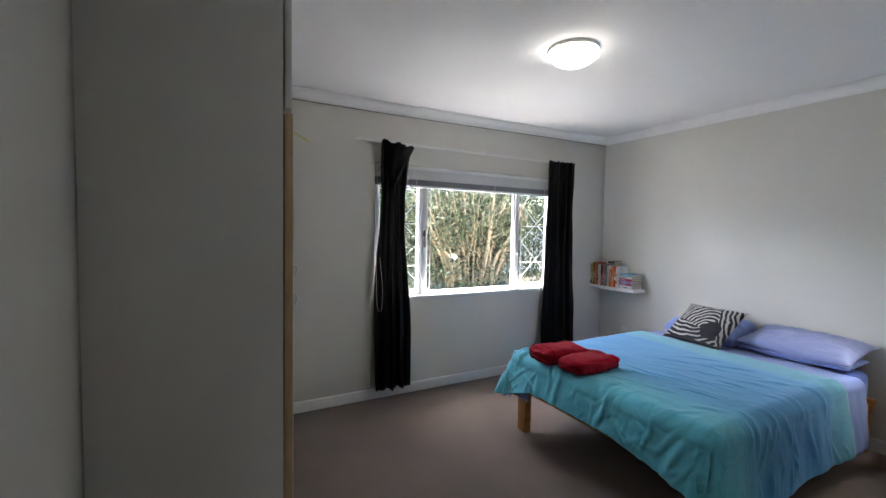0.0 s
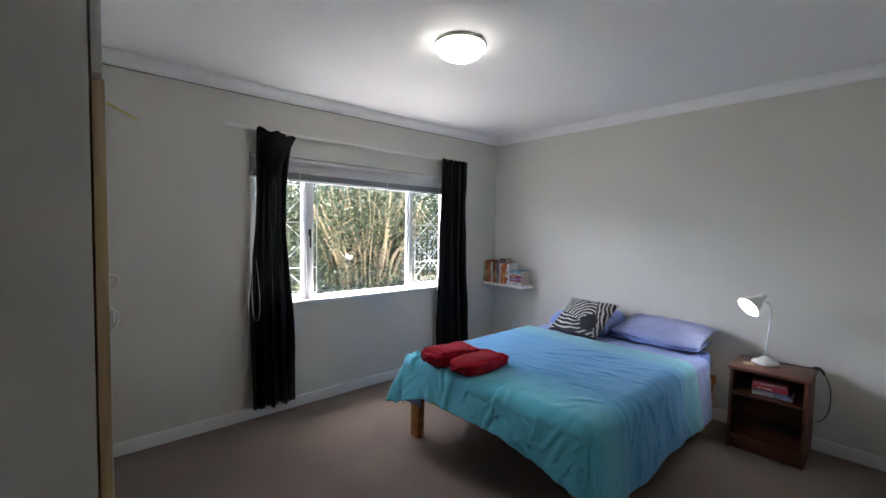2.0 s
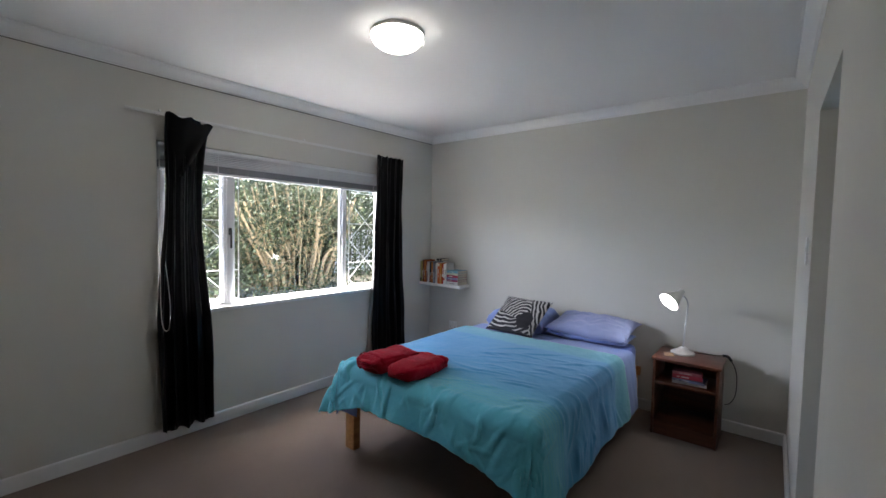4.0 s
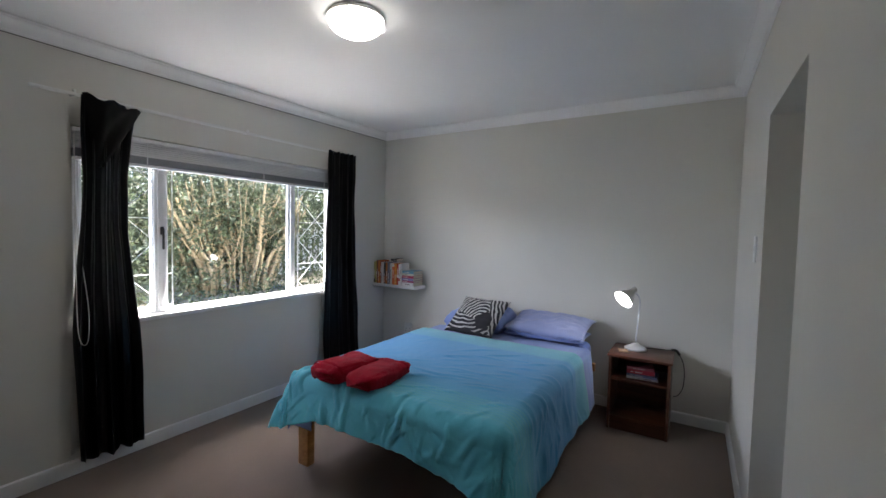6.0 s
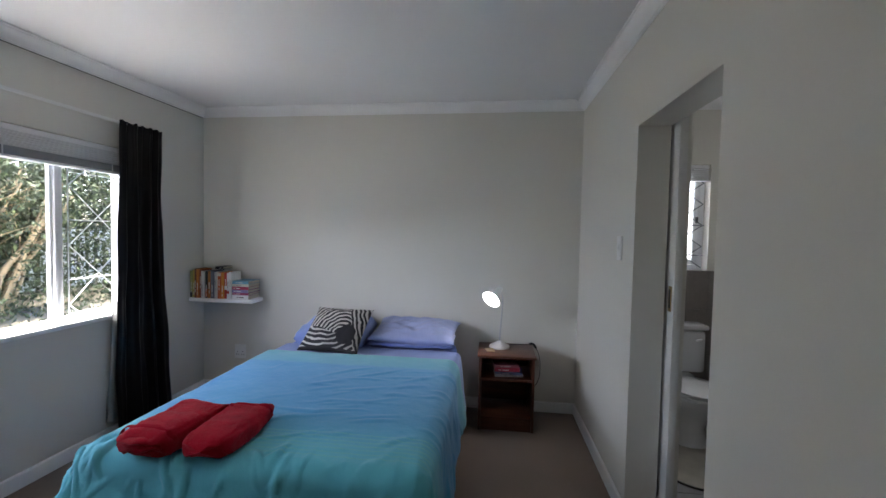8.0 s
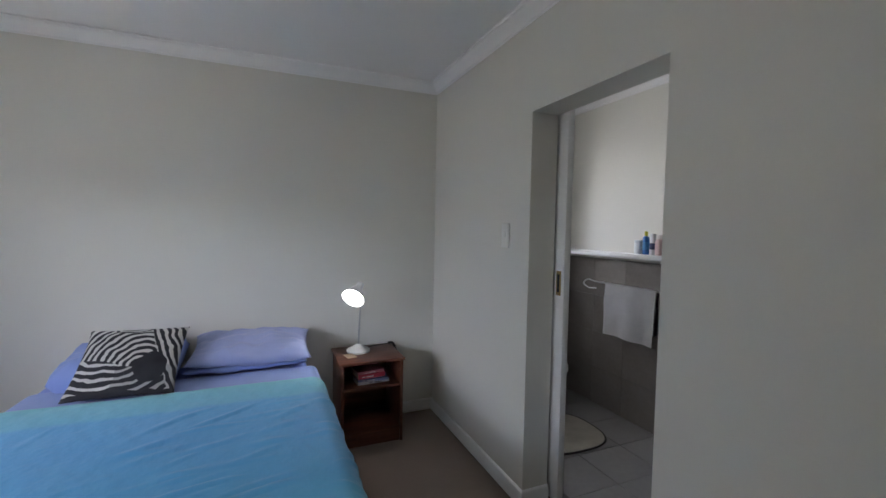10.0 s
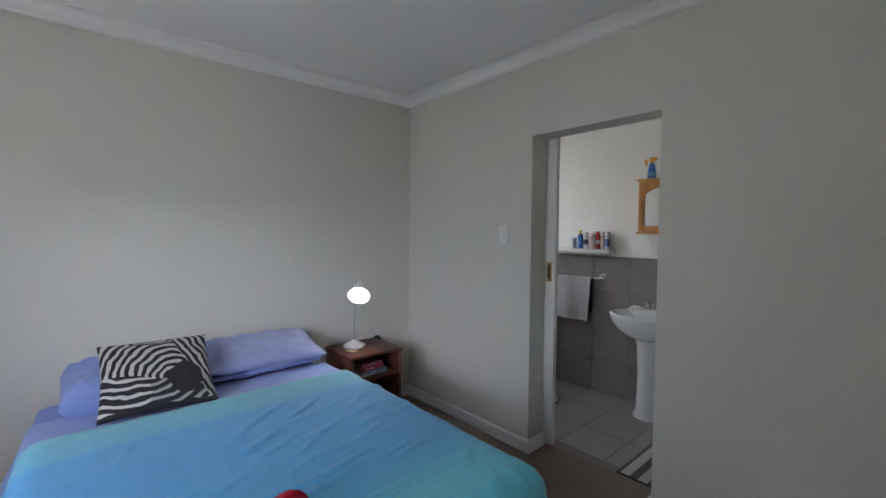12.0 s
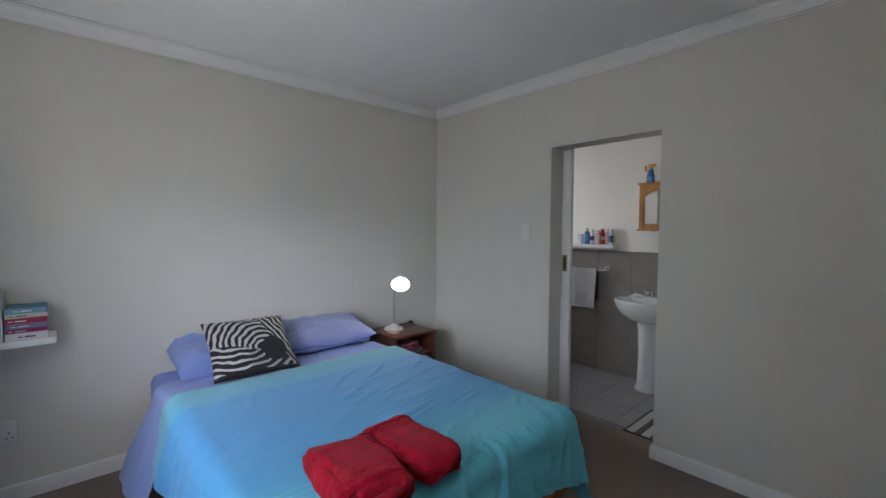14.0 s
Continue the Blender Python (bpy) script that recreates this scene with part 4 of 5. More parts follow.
    # the turned-in layers at the foot end
    for k, (wz, ww, zc) in enumerate(((0.022, 0.80, 0.30), (0.020, 0.86, 0.54), (0.020, 0.70, 0.76)) if layered else ()):
        rows = []
        for i in range(25):
            a = 2 * math.pi * i / 24
            row = []
            for j in range(9):
                r_ = math.sin((j + 0.5) / 9 * math.pi) ** 0.5
                v = -1 + 2 * j / 8
                row.append(m @ Vector((-length / 2 + 0.016 - 0.007 * k + (0.026 - 0.03 * v * v) * math.cos(a) * r_ + 0.016 * noise.noise(Vector((v * 2, k, seed))), ww * width / 2 * v, max(0.002, h * zc + 0.022 * noise.noise(Vector((v * 1.9, seed, k * 3.0))) - h * 0.10 * v * v + wz * 0.5 * math.sin(a) * r_))))
            rows.append(row)
        bm = bmesh.new()
        grid_sheet(bm, rows)
        part("folded_layer", bm, M_TOWEL, tw, smooth=180)
    return tw


folded_towel(2.990, 3.680, -3, 0.375, 0.235, 0.094, 1.0, "red terry towel folded on the duvet")
folded_towel(3.010, 3.452, 3, 0.380, 0.212, 0.086, 7.0, "red terry towel rolled beside another on the duvet", False)


# ---- nightstand with its things ----
ns = thing("nightstand", (4.69, 2.235, 0), "dark mahogany open-fronted bedside cabinet", "nightstand")
NX0, NX1, NY0, NY1, NZ = 4.500, 4.880, 2.032, 2.445, 0.572
part("top", boxed(NX0 - 0.008, NX1, NY0 - 0.012, NY1 + 0.012, NZ - 0.02, NZ, 0.005), M_MAHOG, ns)
for y in (NY0, NY1 - 0.017):
    part("side", boxed(NX0, NX1 - 0.012, y, y + 0.017, 0, NZ - 0.021, 0.001), M_MAHOG, ns)
part("back", boxed(NX1 - 0.012, NX1 - 0.004, NY0 + 0.001, NY1 - 0.001, 0.01, NZ - 0.021), M_MAHOG, ns)
part("shelf", boxed(NX0 + 0.015, NX1 - 0.013, NY0 + 0.018, NY1 - 0.018, 0.375, 0.392, 0.001), M_MAHOG, ns)
part("bottom", boxed(NX0 + 0.004, NX1 - 0.013, NY0 + 0.018, NY1 - 0.018, 0.085, 0.102, 0.001), M_MAHOG, ns)
part("plinth", boxed(NX0 + 0.012, NX0 + 0.028, NY0 + 0.018, NY1 - 0.018, 0.0, 0.084, 0.001), M_MAHOG, ns)


def book(m, thick, height, depth, colour, band=None, label="paperback book", group="", title=True):
    """A book in its own frame: x along the thickness, y into the shelf from the spine, z up."""
    p0 = m.translation
    bk = thing("book", p0, label, "book", group)
    c = cover(colour)
    bm = bmesh.new()
    box(bm, 0, thick, 0, 0.003, 0, height, 0.001, m)
    box(bm, 0, 0.002, 0.003, depth, 0, height, 0, m)
    box(bm, thick - 0.002, thick, 0.003, depth, 0, height, 0, m)
    part("cover", bm, c, bk)
    part("pages", boxed(0.0025, thick - 0.0025, 0.0035, depth - 0.004, 0.003, height - 0.003, m=m), M_PAGES, bk, "cream page block")
    if band:
        part("spine_panel", boxed(0.0008, thick - 0.0008, -0.0008, 0.0004, height * band[1], height * band[2], m=m), cover(band[0]), bk)
    if title and thick > 0.014:
        tone = (0.75, 0.73, 0.68) if sum(colour) < 1.1 else (0.08, 0.06, 0.06)
        lo = 0.22 + 0.30 * math.sin(thick * 900 + height * 70) ** 2
        part("title_bar", boxed(thick * 0.36, thick * 0.56, -0.0014, 0.0004, height * lo, height * (lo + 0.26), m=m), cover(tone), bk)
        part("author_bar", boxed(thick * 0.40, thick * 0.55, -0.0014, 0.0004, height * (lo - 0.16), height * (lo - 0.05), m=m), cover(tone), bk)
    return bk


sh = thing("wall_shelf", (4.81, 4.69, 0.84), "small white floating shelf holding books", "shelf")
part("board", boxed(4.716, XE - 0.001, 4.396, 4.972, 0.840, 0.872, 0.003), M_WHITE, sh)
spines = [((0.42, 0.40, 0.16), 0.021, 0.205, ((0.05, 0.05, 0.05), 0.02, 0.22)), ((0.38, 0.27, 0.05), 0.020, 0.215, None), ((0.16, 0.05, 0.025), 0.016, 0.225, None), ((0.55, 0.17, 0.03), 0.022, 0.222, None), ((0.30, 0.06, 0.025), 0.018, 0.215, None),
          ((0.62, 0.60, 0.58), 0.020, 0.205, None), ((0.66, 0.65, 0.64), 0.013, 0.200, None), ((0.02, 0.02, 0.022), 0.024, 0.205, ((0.45, 0.10, 0.03), 0.05, 0.35)), ((0.42, 0.15, 0.03), 0.030, 0.205, None), ((0.16, 0.17, 0.22), 0.030, 0.212, None),
          ((0.60, 0.59, 0.58), 0.016, 0.200, None), ((0.70, 0.68, 0.62), 0.014, 0.205, None), ((0.60, 0.13, 0.03), 0.030, 0.198, ((0.70, 0.66, 0.55), 0.86, 0.99)), ((0.66, 0.25, 0.03), 0.024, 0.198, None), ((0.50, 0.045, 0.025), 0.026, 0.196, ((0.72, 0.70, 0.66), 0.35, 0.5)),
          ((0.72, 0.71, 0.69), 0.022, 0.196, ((0.55, 0.06, 0.04), 0.2, 0.3)), ((0.70, 0.70, 0.69), 0.018, 0.205, None)]
y = 4.966
for k, (colour, th, hh, band) in enumerate(spines):
    y -= th + 0.0012
    m = Matrix.Translation((4.724 + 0.005 * math.sin(k * 1.9), y + th, 0.8725)) @ Matrix(((0, 1, 0, 0), (-1, 0, 0, 0), (0, 0, 1, 0), (0, 0, 0, 1)))
    book(m, th, hh + 0.028, 0.150 + 0.012 * math.sin(k * 2.7), colour, band, "upright paperback book with a coloured spine", "books on the wall shelf")
bk_y = y - 0.004
book(Matrix.Translation((4.765, 4.745, 1.123)) @ Matrix(((0, 1, 0, 0), (0, 0, 1, 0), (1, 0, 0, 0), (0, 0, 0, 1))) @ Matrix.Translation((0, 0, -0.06)), 0.022, 0.075, 0.13, (0.03, 0.03, 0.035), None, "dark book lying across the upright books", "books on the wall shelf")
z = 0.8725
for colour, th, w_, off in [((0.66, 0.64, 0.64), 0.036, 0.150, 0.0), ((0.30, 0.03, 0.11), 0.020, 0.150, 0.003), ((0.22, 0.18, 0.36), 0.024, 0.148, -0.002), ((0.35, 0.02, 0.07), 0.027, 0.150, 0.002), ((0.55, 0.54, 0.44), 0.020, 0.152, 0.0), ((0.14, 0.33, 0.46), 0.026, 0.148, 0.004)]:
    m = Matrix.Translation((4.722 + off, bk_y - 0.002, z)) @ Matrix(((0, 1, 0, 0), (0, 0, -1, 0), (1, 0, 0, 0), (0, 0, 0, 1)))
    book(m, th, w_, 0.178, colour, None, "book lying flat in a short stack", "books on the wall shelf")
    z += th + 0.0008

z = 0.3925
for colour, th, w_, ang in [((0.55, 0.56, 0.58), 0.020, 0.215, 4), ((0.14, 0.17, 0.30), 0.016, 0.205, -3), ((0.42, 0.035, 0.06), 0.030, 0.19, 6), ((0.34, 0.10, 0.12), 0.018, 0.185, 9)]:
    m = pose(4.56, 2.325, z, 0, 0, ang) @ Matrix(((0, 1, 0, 0), (0, 0, -1, 0), (1, 0, 0, 0), (0, 0, 0, 1)))
    book(m, th, w_, 0.145, colour, None, "paperback lying in the nightstand's open shelf", "books in the nightstand")
    z += th + 0.0008

card = solo("coaster", boxed(-0.045, 0.045, -0.032, 0.032, 0, 0.006, 0.002, pose(4.635, 2.365, NZ + 0.0005, 0, 0, 12)), surface("pale_cork", (0.50, 0.36, 0.24), 0.8, vary=0.15, scale=30, fine=200, bump=0.2), "small pale card coaster on the nightstand", "coaster")

lamp = thing("desk_lamp", (4.735, 2.290, NZ), "white metal desk lamp, switched on, shade tipped forward", "lamp")
part("base", lathe(bmesh.new(), [(0.080, NZ + 0.001), (0.082, NZ + 0.012), (0.074, NZ + 0.020), (0.052, NZ + 0.026), (0.036, NZ + 0.040), (0.022, NZ + 0.050), (0.010, NZ + 0.053)], Matrix.Translation((4.735, 2.29, 0)), 32), M_WHITE, lamp)
stem = bend([(4.735, 2.29, NZ + 0.05), (4.742, 2.284, 0.75), (4.752, 2.276, 0.88), (4.744, 2.274, 0.955), (4.700, 2.282, 1.003), (4.640, 2.294, 1.024)])
part("stem", tube(bmesh.new(), stem, 0.0055, 8), M_STEEL, lamp, "slim steel stem")
AX = Vector((-0.66, 0.50, -0.56)).normalized()
MO = Vector((4.535, 2.368, 0.984))
rot = AX.to_track_quat("Z", "Y").to_matrix().to_4x4()
rot.translation = MO - AX * 0.125
shade_prof = [(0.012, -0.022), (0.020, -0.016), (0.023, 0.0), (0.023, 0.024), (0.030, 0.034), (0.040, 0.050), (0.052, 0.075), (0.066, 0.103), (0.076, 0.125), (0.073, 0.125), (0.062, 0.100), (0.048, 0.074), (0.038, 0.052), (0.024, 0.045)]
part("shade", lathe(bmesh.new(), shade_prof, rot, 32), M_WHITE, lamp, "white enamel shade", smooth=60)
bulb = lathe(bmesh.new(), [(0.012, 0.048), (0.018, 0.060), (0.030, 0.080), (0.0345, 0.095), (0.030, 0.110), (0.016, 0.119), (0.004, 0.122)], rot, 24)
part("bulb", bulb, M_BULB, lamp, "lit bulb", smooth=180)
cable = bend([(4.77, 2.225, NZ + 0.012), (4.82, 2.16, NZ + 0.006), (4.84, 2.08, NZ + 0.006), (4.845, 2.03, NZ + 0.008), (4.85, 1.985, NZ - 0.03), (4.855, 1.955, NZ - 0.12), (4.86, 1.955, NZ - 0.26), (4.868, 1.985, NZ - 0.34), (4.895, 2.02, NZ - 0.37)])
part("cable", tube(bmesh.new(), cable, 0.0032, 6), M_BLACK, lamp, "thin black cable")
part("inline_switch", tube(bmesh.new(), bend([(4.843, 2.045, NZ + 0.012), (4.847, 2.012, NZ + 0.009), (4.85, 1.988, NZ - 0.022)]), 0.010, 8), M_BLACK, lamp, "black cable switch")


# ---- sockets and switches ----
so = thing("wall_socket", (XE, 4.613, 0.38), "white double plug socket on the wall", "socket")
part("plate", boxed(XE - 0.009, XE - 0.0005, 4.560, 4.665, 0.306, 0.432, 0.003), M_PLASTIC, so)
for y in (4.588, 4.638):
    part("switch", boxed(XE - 0.013, XE - 0.009, y - 0.008, y + 0.008, 0.395, 0.415, 0.002), M_PLASTIC, so)
    for dy, dz in ((0, 0.025), (-0.011, 0), (0.011, 0)):
        # each hole is a dark slip in place of its inner shade
        part("pin_hole_shade", boxed(XE - 0.0096, XE - 0.0088, y + dy - 0.0035, y + dy + 0.0035, 0.340 + dz - 0.0035, 0.340 + dz + 0.0035), M_DARK, so)
sw = thing("light_switch", (3.83, YS, 1.42), "white single light switch by the doorway", "light switch")
part("plate", boxed(3.802, 3.878, YS + 0.0005, YS + 0.009, 1.347, 1.481, 0.003), M_PLASTIC, sw)
part("rocker", boxed(3.831, 3.849, YS + 0.009, YS + 0.013, 1.405, 1.435, 0.002), M_PLASTIC, sw)


# ---- sliding door ----
dr = thing("door_1", (4.0, 1.475, 0), "white sliding door pushed open into the wall", "door", kind="structure")
part("leaf", boxed(3.556, 4.40, 1.442, 1.480, 0.008, 2.09, 0.003), M_TRIM, dr)
plate = part("pull_plate", boxed(3.578, 3.616, 1.479, 1.4825, 1.108, 1.236, 0.001), M_BRASS, dr, "aged brass flush pull")
# the slot's shade is a dark strip on the plate
part("finger_slot_shade", boxed(3.588, 3.606, 1.4815, 1.4835, 1.125, 1.219, 0.0005), M_DARK, plate, "dark strip painting the slot's shade")
part("edge_guide", boxed(3.56, 3.62, 1.446, 1.476, 0.0005, 0.0075, 0.001), M_PINE, dr)


# ---- bathroom ----
def frame_yz(bm, x0, x1, y0, y1, z0, z1, w, bevel=0.003):
    box(bm, x0, x1, y0, y0 + w, z0, z1, bevel)
    box(bm, x0, x1, y1 - w, y1, z0, z1, bevel)
    box(bm, x0, x1, y0 + w, y1 - w, z0, z0 + w, bevel)
    box(bm, x0, x1, y0 + w, y1 - w, z1 - w, z1, bevel)
    return bm


bw = thing("window_2", (XE + 0.1, 0.95, BW[2]), "white bathroom window with frosted pane", "window", kind="structure")
part("window_frame", frame_yz(bmesh.new(), XE + 0.09, XE + 0.14, BW[0], BW[1], BW[2], BW[3], 0.04), M_FRAME, bw)
part("sash", frame_yz(bmesh.new(), XE + 0.085, XE + 0.125, BW[0] + 0.042, BW[1] - 0.042, BW[2] + 0.042, BW[3] - 0.042, 0.04), M_FRAME, bw)
p = part("pane", boxed(XE + 0.103, XE + 0.107, BW[0] + 0.078, BW[1] - 0.078, BW[2] + 0.078, BW[3] - 0.078), M_FROST, bw)
p.visible_shadow = False
bm = boxed(XE + 0.055, XE + 0.084, BW[0] + 0.056, BW[0] + 0.070, 1.60, 1.65, 0.003)
part("latch", bm, M_BLACK, bw, "dark metal window catch")
# white bars coloured dark grey to paint their backlit silhouette
bb = thing("burglar_bars", (XE + 0.06, 0.95, BW[2]), "thin diamond burglar bars in the bathroom window, greyed for backlit shade", "burglar bars")
for z in (BW[2] + 0.12, BW[2] + 0.36, BW[2] + 0.74):
    part("cross_bar", tube(bmesh.new(), [(XE + 0.06, BW[0] + 0.01, z), (XE + 0.06, BW[1] - 0.01, z)], 0.005, 6), M_DARKBLIND, bb)
for k in range(5):
    for s in (1, -1):
        z0 = BW[2] + 0.02 + k * 0.17
        ya, yb = (BW[0] + 0.02, BW[0] + 0.27) if s > 0 else (BW[0] + 0.27, BW[0] + 0.02)
        part("diagonal_bar", tube(bmesh.new(), [(XE + 0.064, ya, z0), (XE + 0.064, yb, z0 + 0.17)], 0.005, 6), M_DARKBLIND, bb)
        part("diagonal_bar", tube(bmesh.new(), [(XE + 0.064, ya + 0.27, z0), (XE + 0.064, yb + 0.27, z0 + 0.17)], 0.005, 6), M_DARKBLIND, bb)

bl = thing("venetian_blind", (XE + 0.04, 0.95, 1.96), "white venetian blind drawn up in the bathroom window", "blind")
part("headrail", boxed(XE + 0.012, XE + 0.05, BW[0] + 0.008, BW[1] - 0.008, BW[3] - 0.03, BW[3] - 0.002, 0.003), M_FRAME, bl)
for k in range(5):
    part("slat", boxed(XE + 0.010 + 0.002 * (k % 2), XE + 0.046, BW[0] + 0.012, BW[1] - 0.012, BW[3] - 0.110 + k * 0.0155, BW[3] - 0.100 + k * 0.0155, 0.002), M_BLIND, bl)
part("bottom_rail", boxed(XE + 0.010, XE + 0.048, BW[0] + 0.010, BW[1] - 0.010, BW[3] - 0.130, BW[3] - 0.114, 0.003), M_FRAME, bl)

bsf = thing("bathroom_shelf", (4.3, 0.46, 1.23), "long white shelf on the bathroom wall", "shelf")
part("board", boxed(3.712, XE - 0.001, BY0 + 0.001, 0.44, 1.252, 1.288, 0.003), M_WHITE, bsf)


def bottle(x, y, z, r, h, body, cap, label, neck=0.4, squash=0.75, band=None, category="bottle"):
    bt = thing("bottle", (x, y, z), label, category, "toiletries on the bathroom shelf")
    m = Matrix.Translation((x, y, z))
    part("body", lathe(bmesh.new(), [(r * 0.92, 0), (r, 0.006), (r, h * 0.68), (r * 0.85, h * 0.76), (r * neck, h * 0.80)], m, 16, (1, squash)), cover(body, 0.3), bt)
    part("cap", lathe(bmesh.new(), [(r * (neck + 0.1), h * 0.80), (r * (neck + 0.1), h * 0.985), (r * neck * 0.9, h)], m, 14, (1, squash)), cover(cap, 0.35), bt)
    if band:
        part("printed_label", lathe(bmesh.new(), [(r * 1.02, h * band[1]), (r * 1.02, h * band[2])], m, 16, (1, squash), cap=False), cover(band[0], 0.4), bt)
    return bt


ZS = 1.2885
bottle(4.090, 0.375, ZS, 0.030, 0.10, (0.62, 0.66, 0.68), (0.55, 0.60, 0.64), "squat pale plastic tub", neck=0.9)
bottle(4.015, 0.385, ZS, 0.026, 0.165, (0.03, 0.14, 0.42), (0.55, 0.52, 0.03), "blue bottle with a yellow cap", band=((0.05, 0.22, 0.5), 0.2, 0.55))
bottle(3.965, 0.375, ZS, 0.023, 0.15, (0.70, 0.70, 0.72), (0.70, 0.70, 0.70), "white bottle with a dark printed label", neck=0.8, band=((0.03, 0.04, 0.12), 0.25, 0.55))
bottle(3.900, 0.385, ZS, 0.034, 0.14, (0.60, 0.45, 0.44), (0.65, 0.6, 0.58), "pale pink plastic bottle", neck=0.5)
bottle(3.865, 0.355, ZS, 0.030, 0.155, (0.55, 0.025, 0.02), (0.50, 0.03, 0.02), "bright red plastic bottle", neck=0.45, band=((0.7, 0.65, 0.62), 0.3, 0.5))
bottle(3.810, 0.365, ZS, 0.022, 0.15, (0.62, 0.42, 0.42), (0.75, 0.73, 0.72), "pinkish bottle with white cap", neck=0.6)
bottle(3.765, 0.375, ZS, 0.022, 0.15, (0.60, 0.64, 0.70), (0.74, 0.75, 0.76), "white bottle with a blue label", neck=0.8, band=((0.06, 0.10, 0.26), 0.15, 0.6))

rl = thing("towel_rail", (4.1, 0.385, 1.03), "white curled metal towel rail", "towel rail")
part("bar", tube(bmesh.new(), bend([(4.47, 0.40, 0.985), (4.555, 0.40, 0.98), (4.615, 0.40, 1.008), (4.575, 0.392, 1.045), (4.48, 0.385, 1.036), (4.2, 0.385, 1.033), (3.86, 0.385, 1.03), (3.82, 0.395, 1.035), (3.79, 0.415, 1.065), (3.765, 0.41, 1.075), (3.765, 0.395, 1.055)]), 0.006, 8), M_WHITE, rl)
for x in (4.46, 3.81):
    part("bracket", tube(bmesh.new(), [(x, BY0 + 0.008, 1.034), (x, 0.3852, 1.034)], 0.006, 8), M_WHITE, rl)


def hung(bm, x0, x1, zb, zf, y, seed):
    rows = []
    for k in range(31):
        f = k / 30
        row = []
        for j in range(31):
            u = j / 30
            x = x0 + u * (x1 - x0) * (1 - 0.05 * f)
            fold = 0.012 * math.sin(u * 11 + seed) * (0.3 + f) + 0.006 * noise.noise(Vector((u * 5, f * 4, seed)))
            row.append((x + 0.004 * math.sin(f * 5), y + 0.014 + fold, 1.042 - f * (1.042 - zf)))
        rows.append(row)
    back = [[(p[0], y - 0.012, 1.042 - (1.042 - zb) * k / 6) for p in rows[0]] for k in range(6, -1, -1)]
    grid_sheet(bm, back + rows)
    bmesh.ops.solidify(bm, geom=bm.faces[:], thickness=0.006)
    return bm


solo("hand_towel", hung(bmesh.new(), 4.37, 3.897, 0.72, 0.635, 0.385, 2.0), M_TOWELW, "white terry towel hanging on the rail", "towel", smooth=180)

ba = thing("washbasin", (3.345, BY0, 0), "white ceramic pedestal washbasin", "washbasin")
BC = Matrix.Translation((3.345, 0.565, 0))
part("bowl", lathe(bmesh.new(), [(0.10, 0.62), (0.15, 0.64), (0.215, 0.69), (0.255, 0.745), (0.268, 0.785), (0.270, 0.803), (0.262, 0.812), (0.235, 0.808), (0.205, 0.775), (0.15, 0.715), (0.05, 0.695)], BC, 40, (1, 0.80)), M_CERAMIC, ba, smooth=60)
part("back_ledge", boxed(3.09, 3.57, BY0 + 0.002, BY0 + 0.13, 0.725, 0.822, 0.03), M_CERAMIC, ba)
part("pedestal", lathe(bmesh.new(), [(0.105, 0), (0.105, 0.02), (0.088, 0.05), (0.080, 0.30), (0.090, 0.55), (0.105, 0.64)], Matrix.Translation((3.335, 0.51, 0)), 24, (1, 1)), M_CERAMIC, ba)
part("tap", tube(bmesh.new(), bend([(3.36, 0.39, 0.81), (3.36, 0.395, 0.86), (3.36, 0.43, 0.885), (3.36, 0.48, 0.872), (3.36, 0.49, 0.85)]), 0.010, 10), M_CHROME, ba, "chrome tap")
for x in (3.42, 3.30):
    part("tap_head", lathe(bmesh.new(), [(0.012, 0.82), (0.012, 0.86), (0.024, 0.866), (0.026, 0.885), (0.012, 0.892)], Matrix.Translation((x, 0.39, 0)), 12), M_CHROME, ba, "chrome tap head")
solo("soap", cushion_mesh(bmesh.new(), pose(3.47, 0.44, 0.826, 0, 0, 20), 0.10, 0.06, 0.026, n=10), M_WHITE, "white bar of soap on the basin", "soap", smooth=180)

cb = thing("mirror_cabinet", (3.28, BY0, 1.39), "small pine bathroom cabinet with an arched mirror door", "cabinet")
part("body", boxed(3.122, 3.474, BY0 + 0.002, 0.425, 1.443, 1.843, 0.003), M_CABPINE, cb)
part("cap_board", boxed(3.102, 3.492, BY0 + 0.001, 0.450, 1.844, 1.862, 0.004), M_CABPINE, cb)
part("base_board", boxed(3.102, 3.492, BY0 + 0.001, 0.450, 1.426, 1.442, 0.004), M_CABPINE, cb)
bm = bmesh.new()
box(bm, 3.122, 3.168, 0.427, 0.446, 1.444, 1.842, 0.003)
box(bm, 3.428, 3.474, 0.427, 0.446, 1.444, 1.842, 0.003)
box(bm, 3.168, 3.428, 0.427, 0.446, 1.444, 1.490, 0.003)
n = 14
lo = [(3.168 + 0.26 * k / n, 1.738 + 0.055 * math.sin(math.pi * k / n)) for k in range(n + 1)]
for yy in (0.427, 0.446):
    for k in range(n):
        bm.faces.new([bm.verts.new(q) for q in ((lo[k][0], yy, lo[k][1]), (lo[k + 1][0], yy, lo[k + 1][1]), (lo[k + 1][0], yy, 1.842), (lo[k][0], yy, 1.842))])
for k in range(n):
    bm.faces.new([bm.verts.new(q) for q in ((lo[k][0], 0.427, lo[k][1]), (lo[k + 1][0], 0.427, lo[k + 1][1]), (lo[k + 1][0], 0.446, lo[k + 1][1]), (lo[k][0], 0.446, lo[k][1]))])
bmesh.ops.remove_doubles(bm, verts=bm.verts[:], dist=0.0002)
dd = part("door", bm, M_CABPINE, cb)
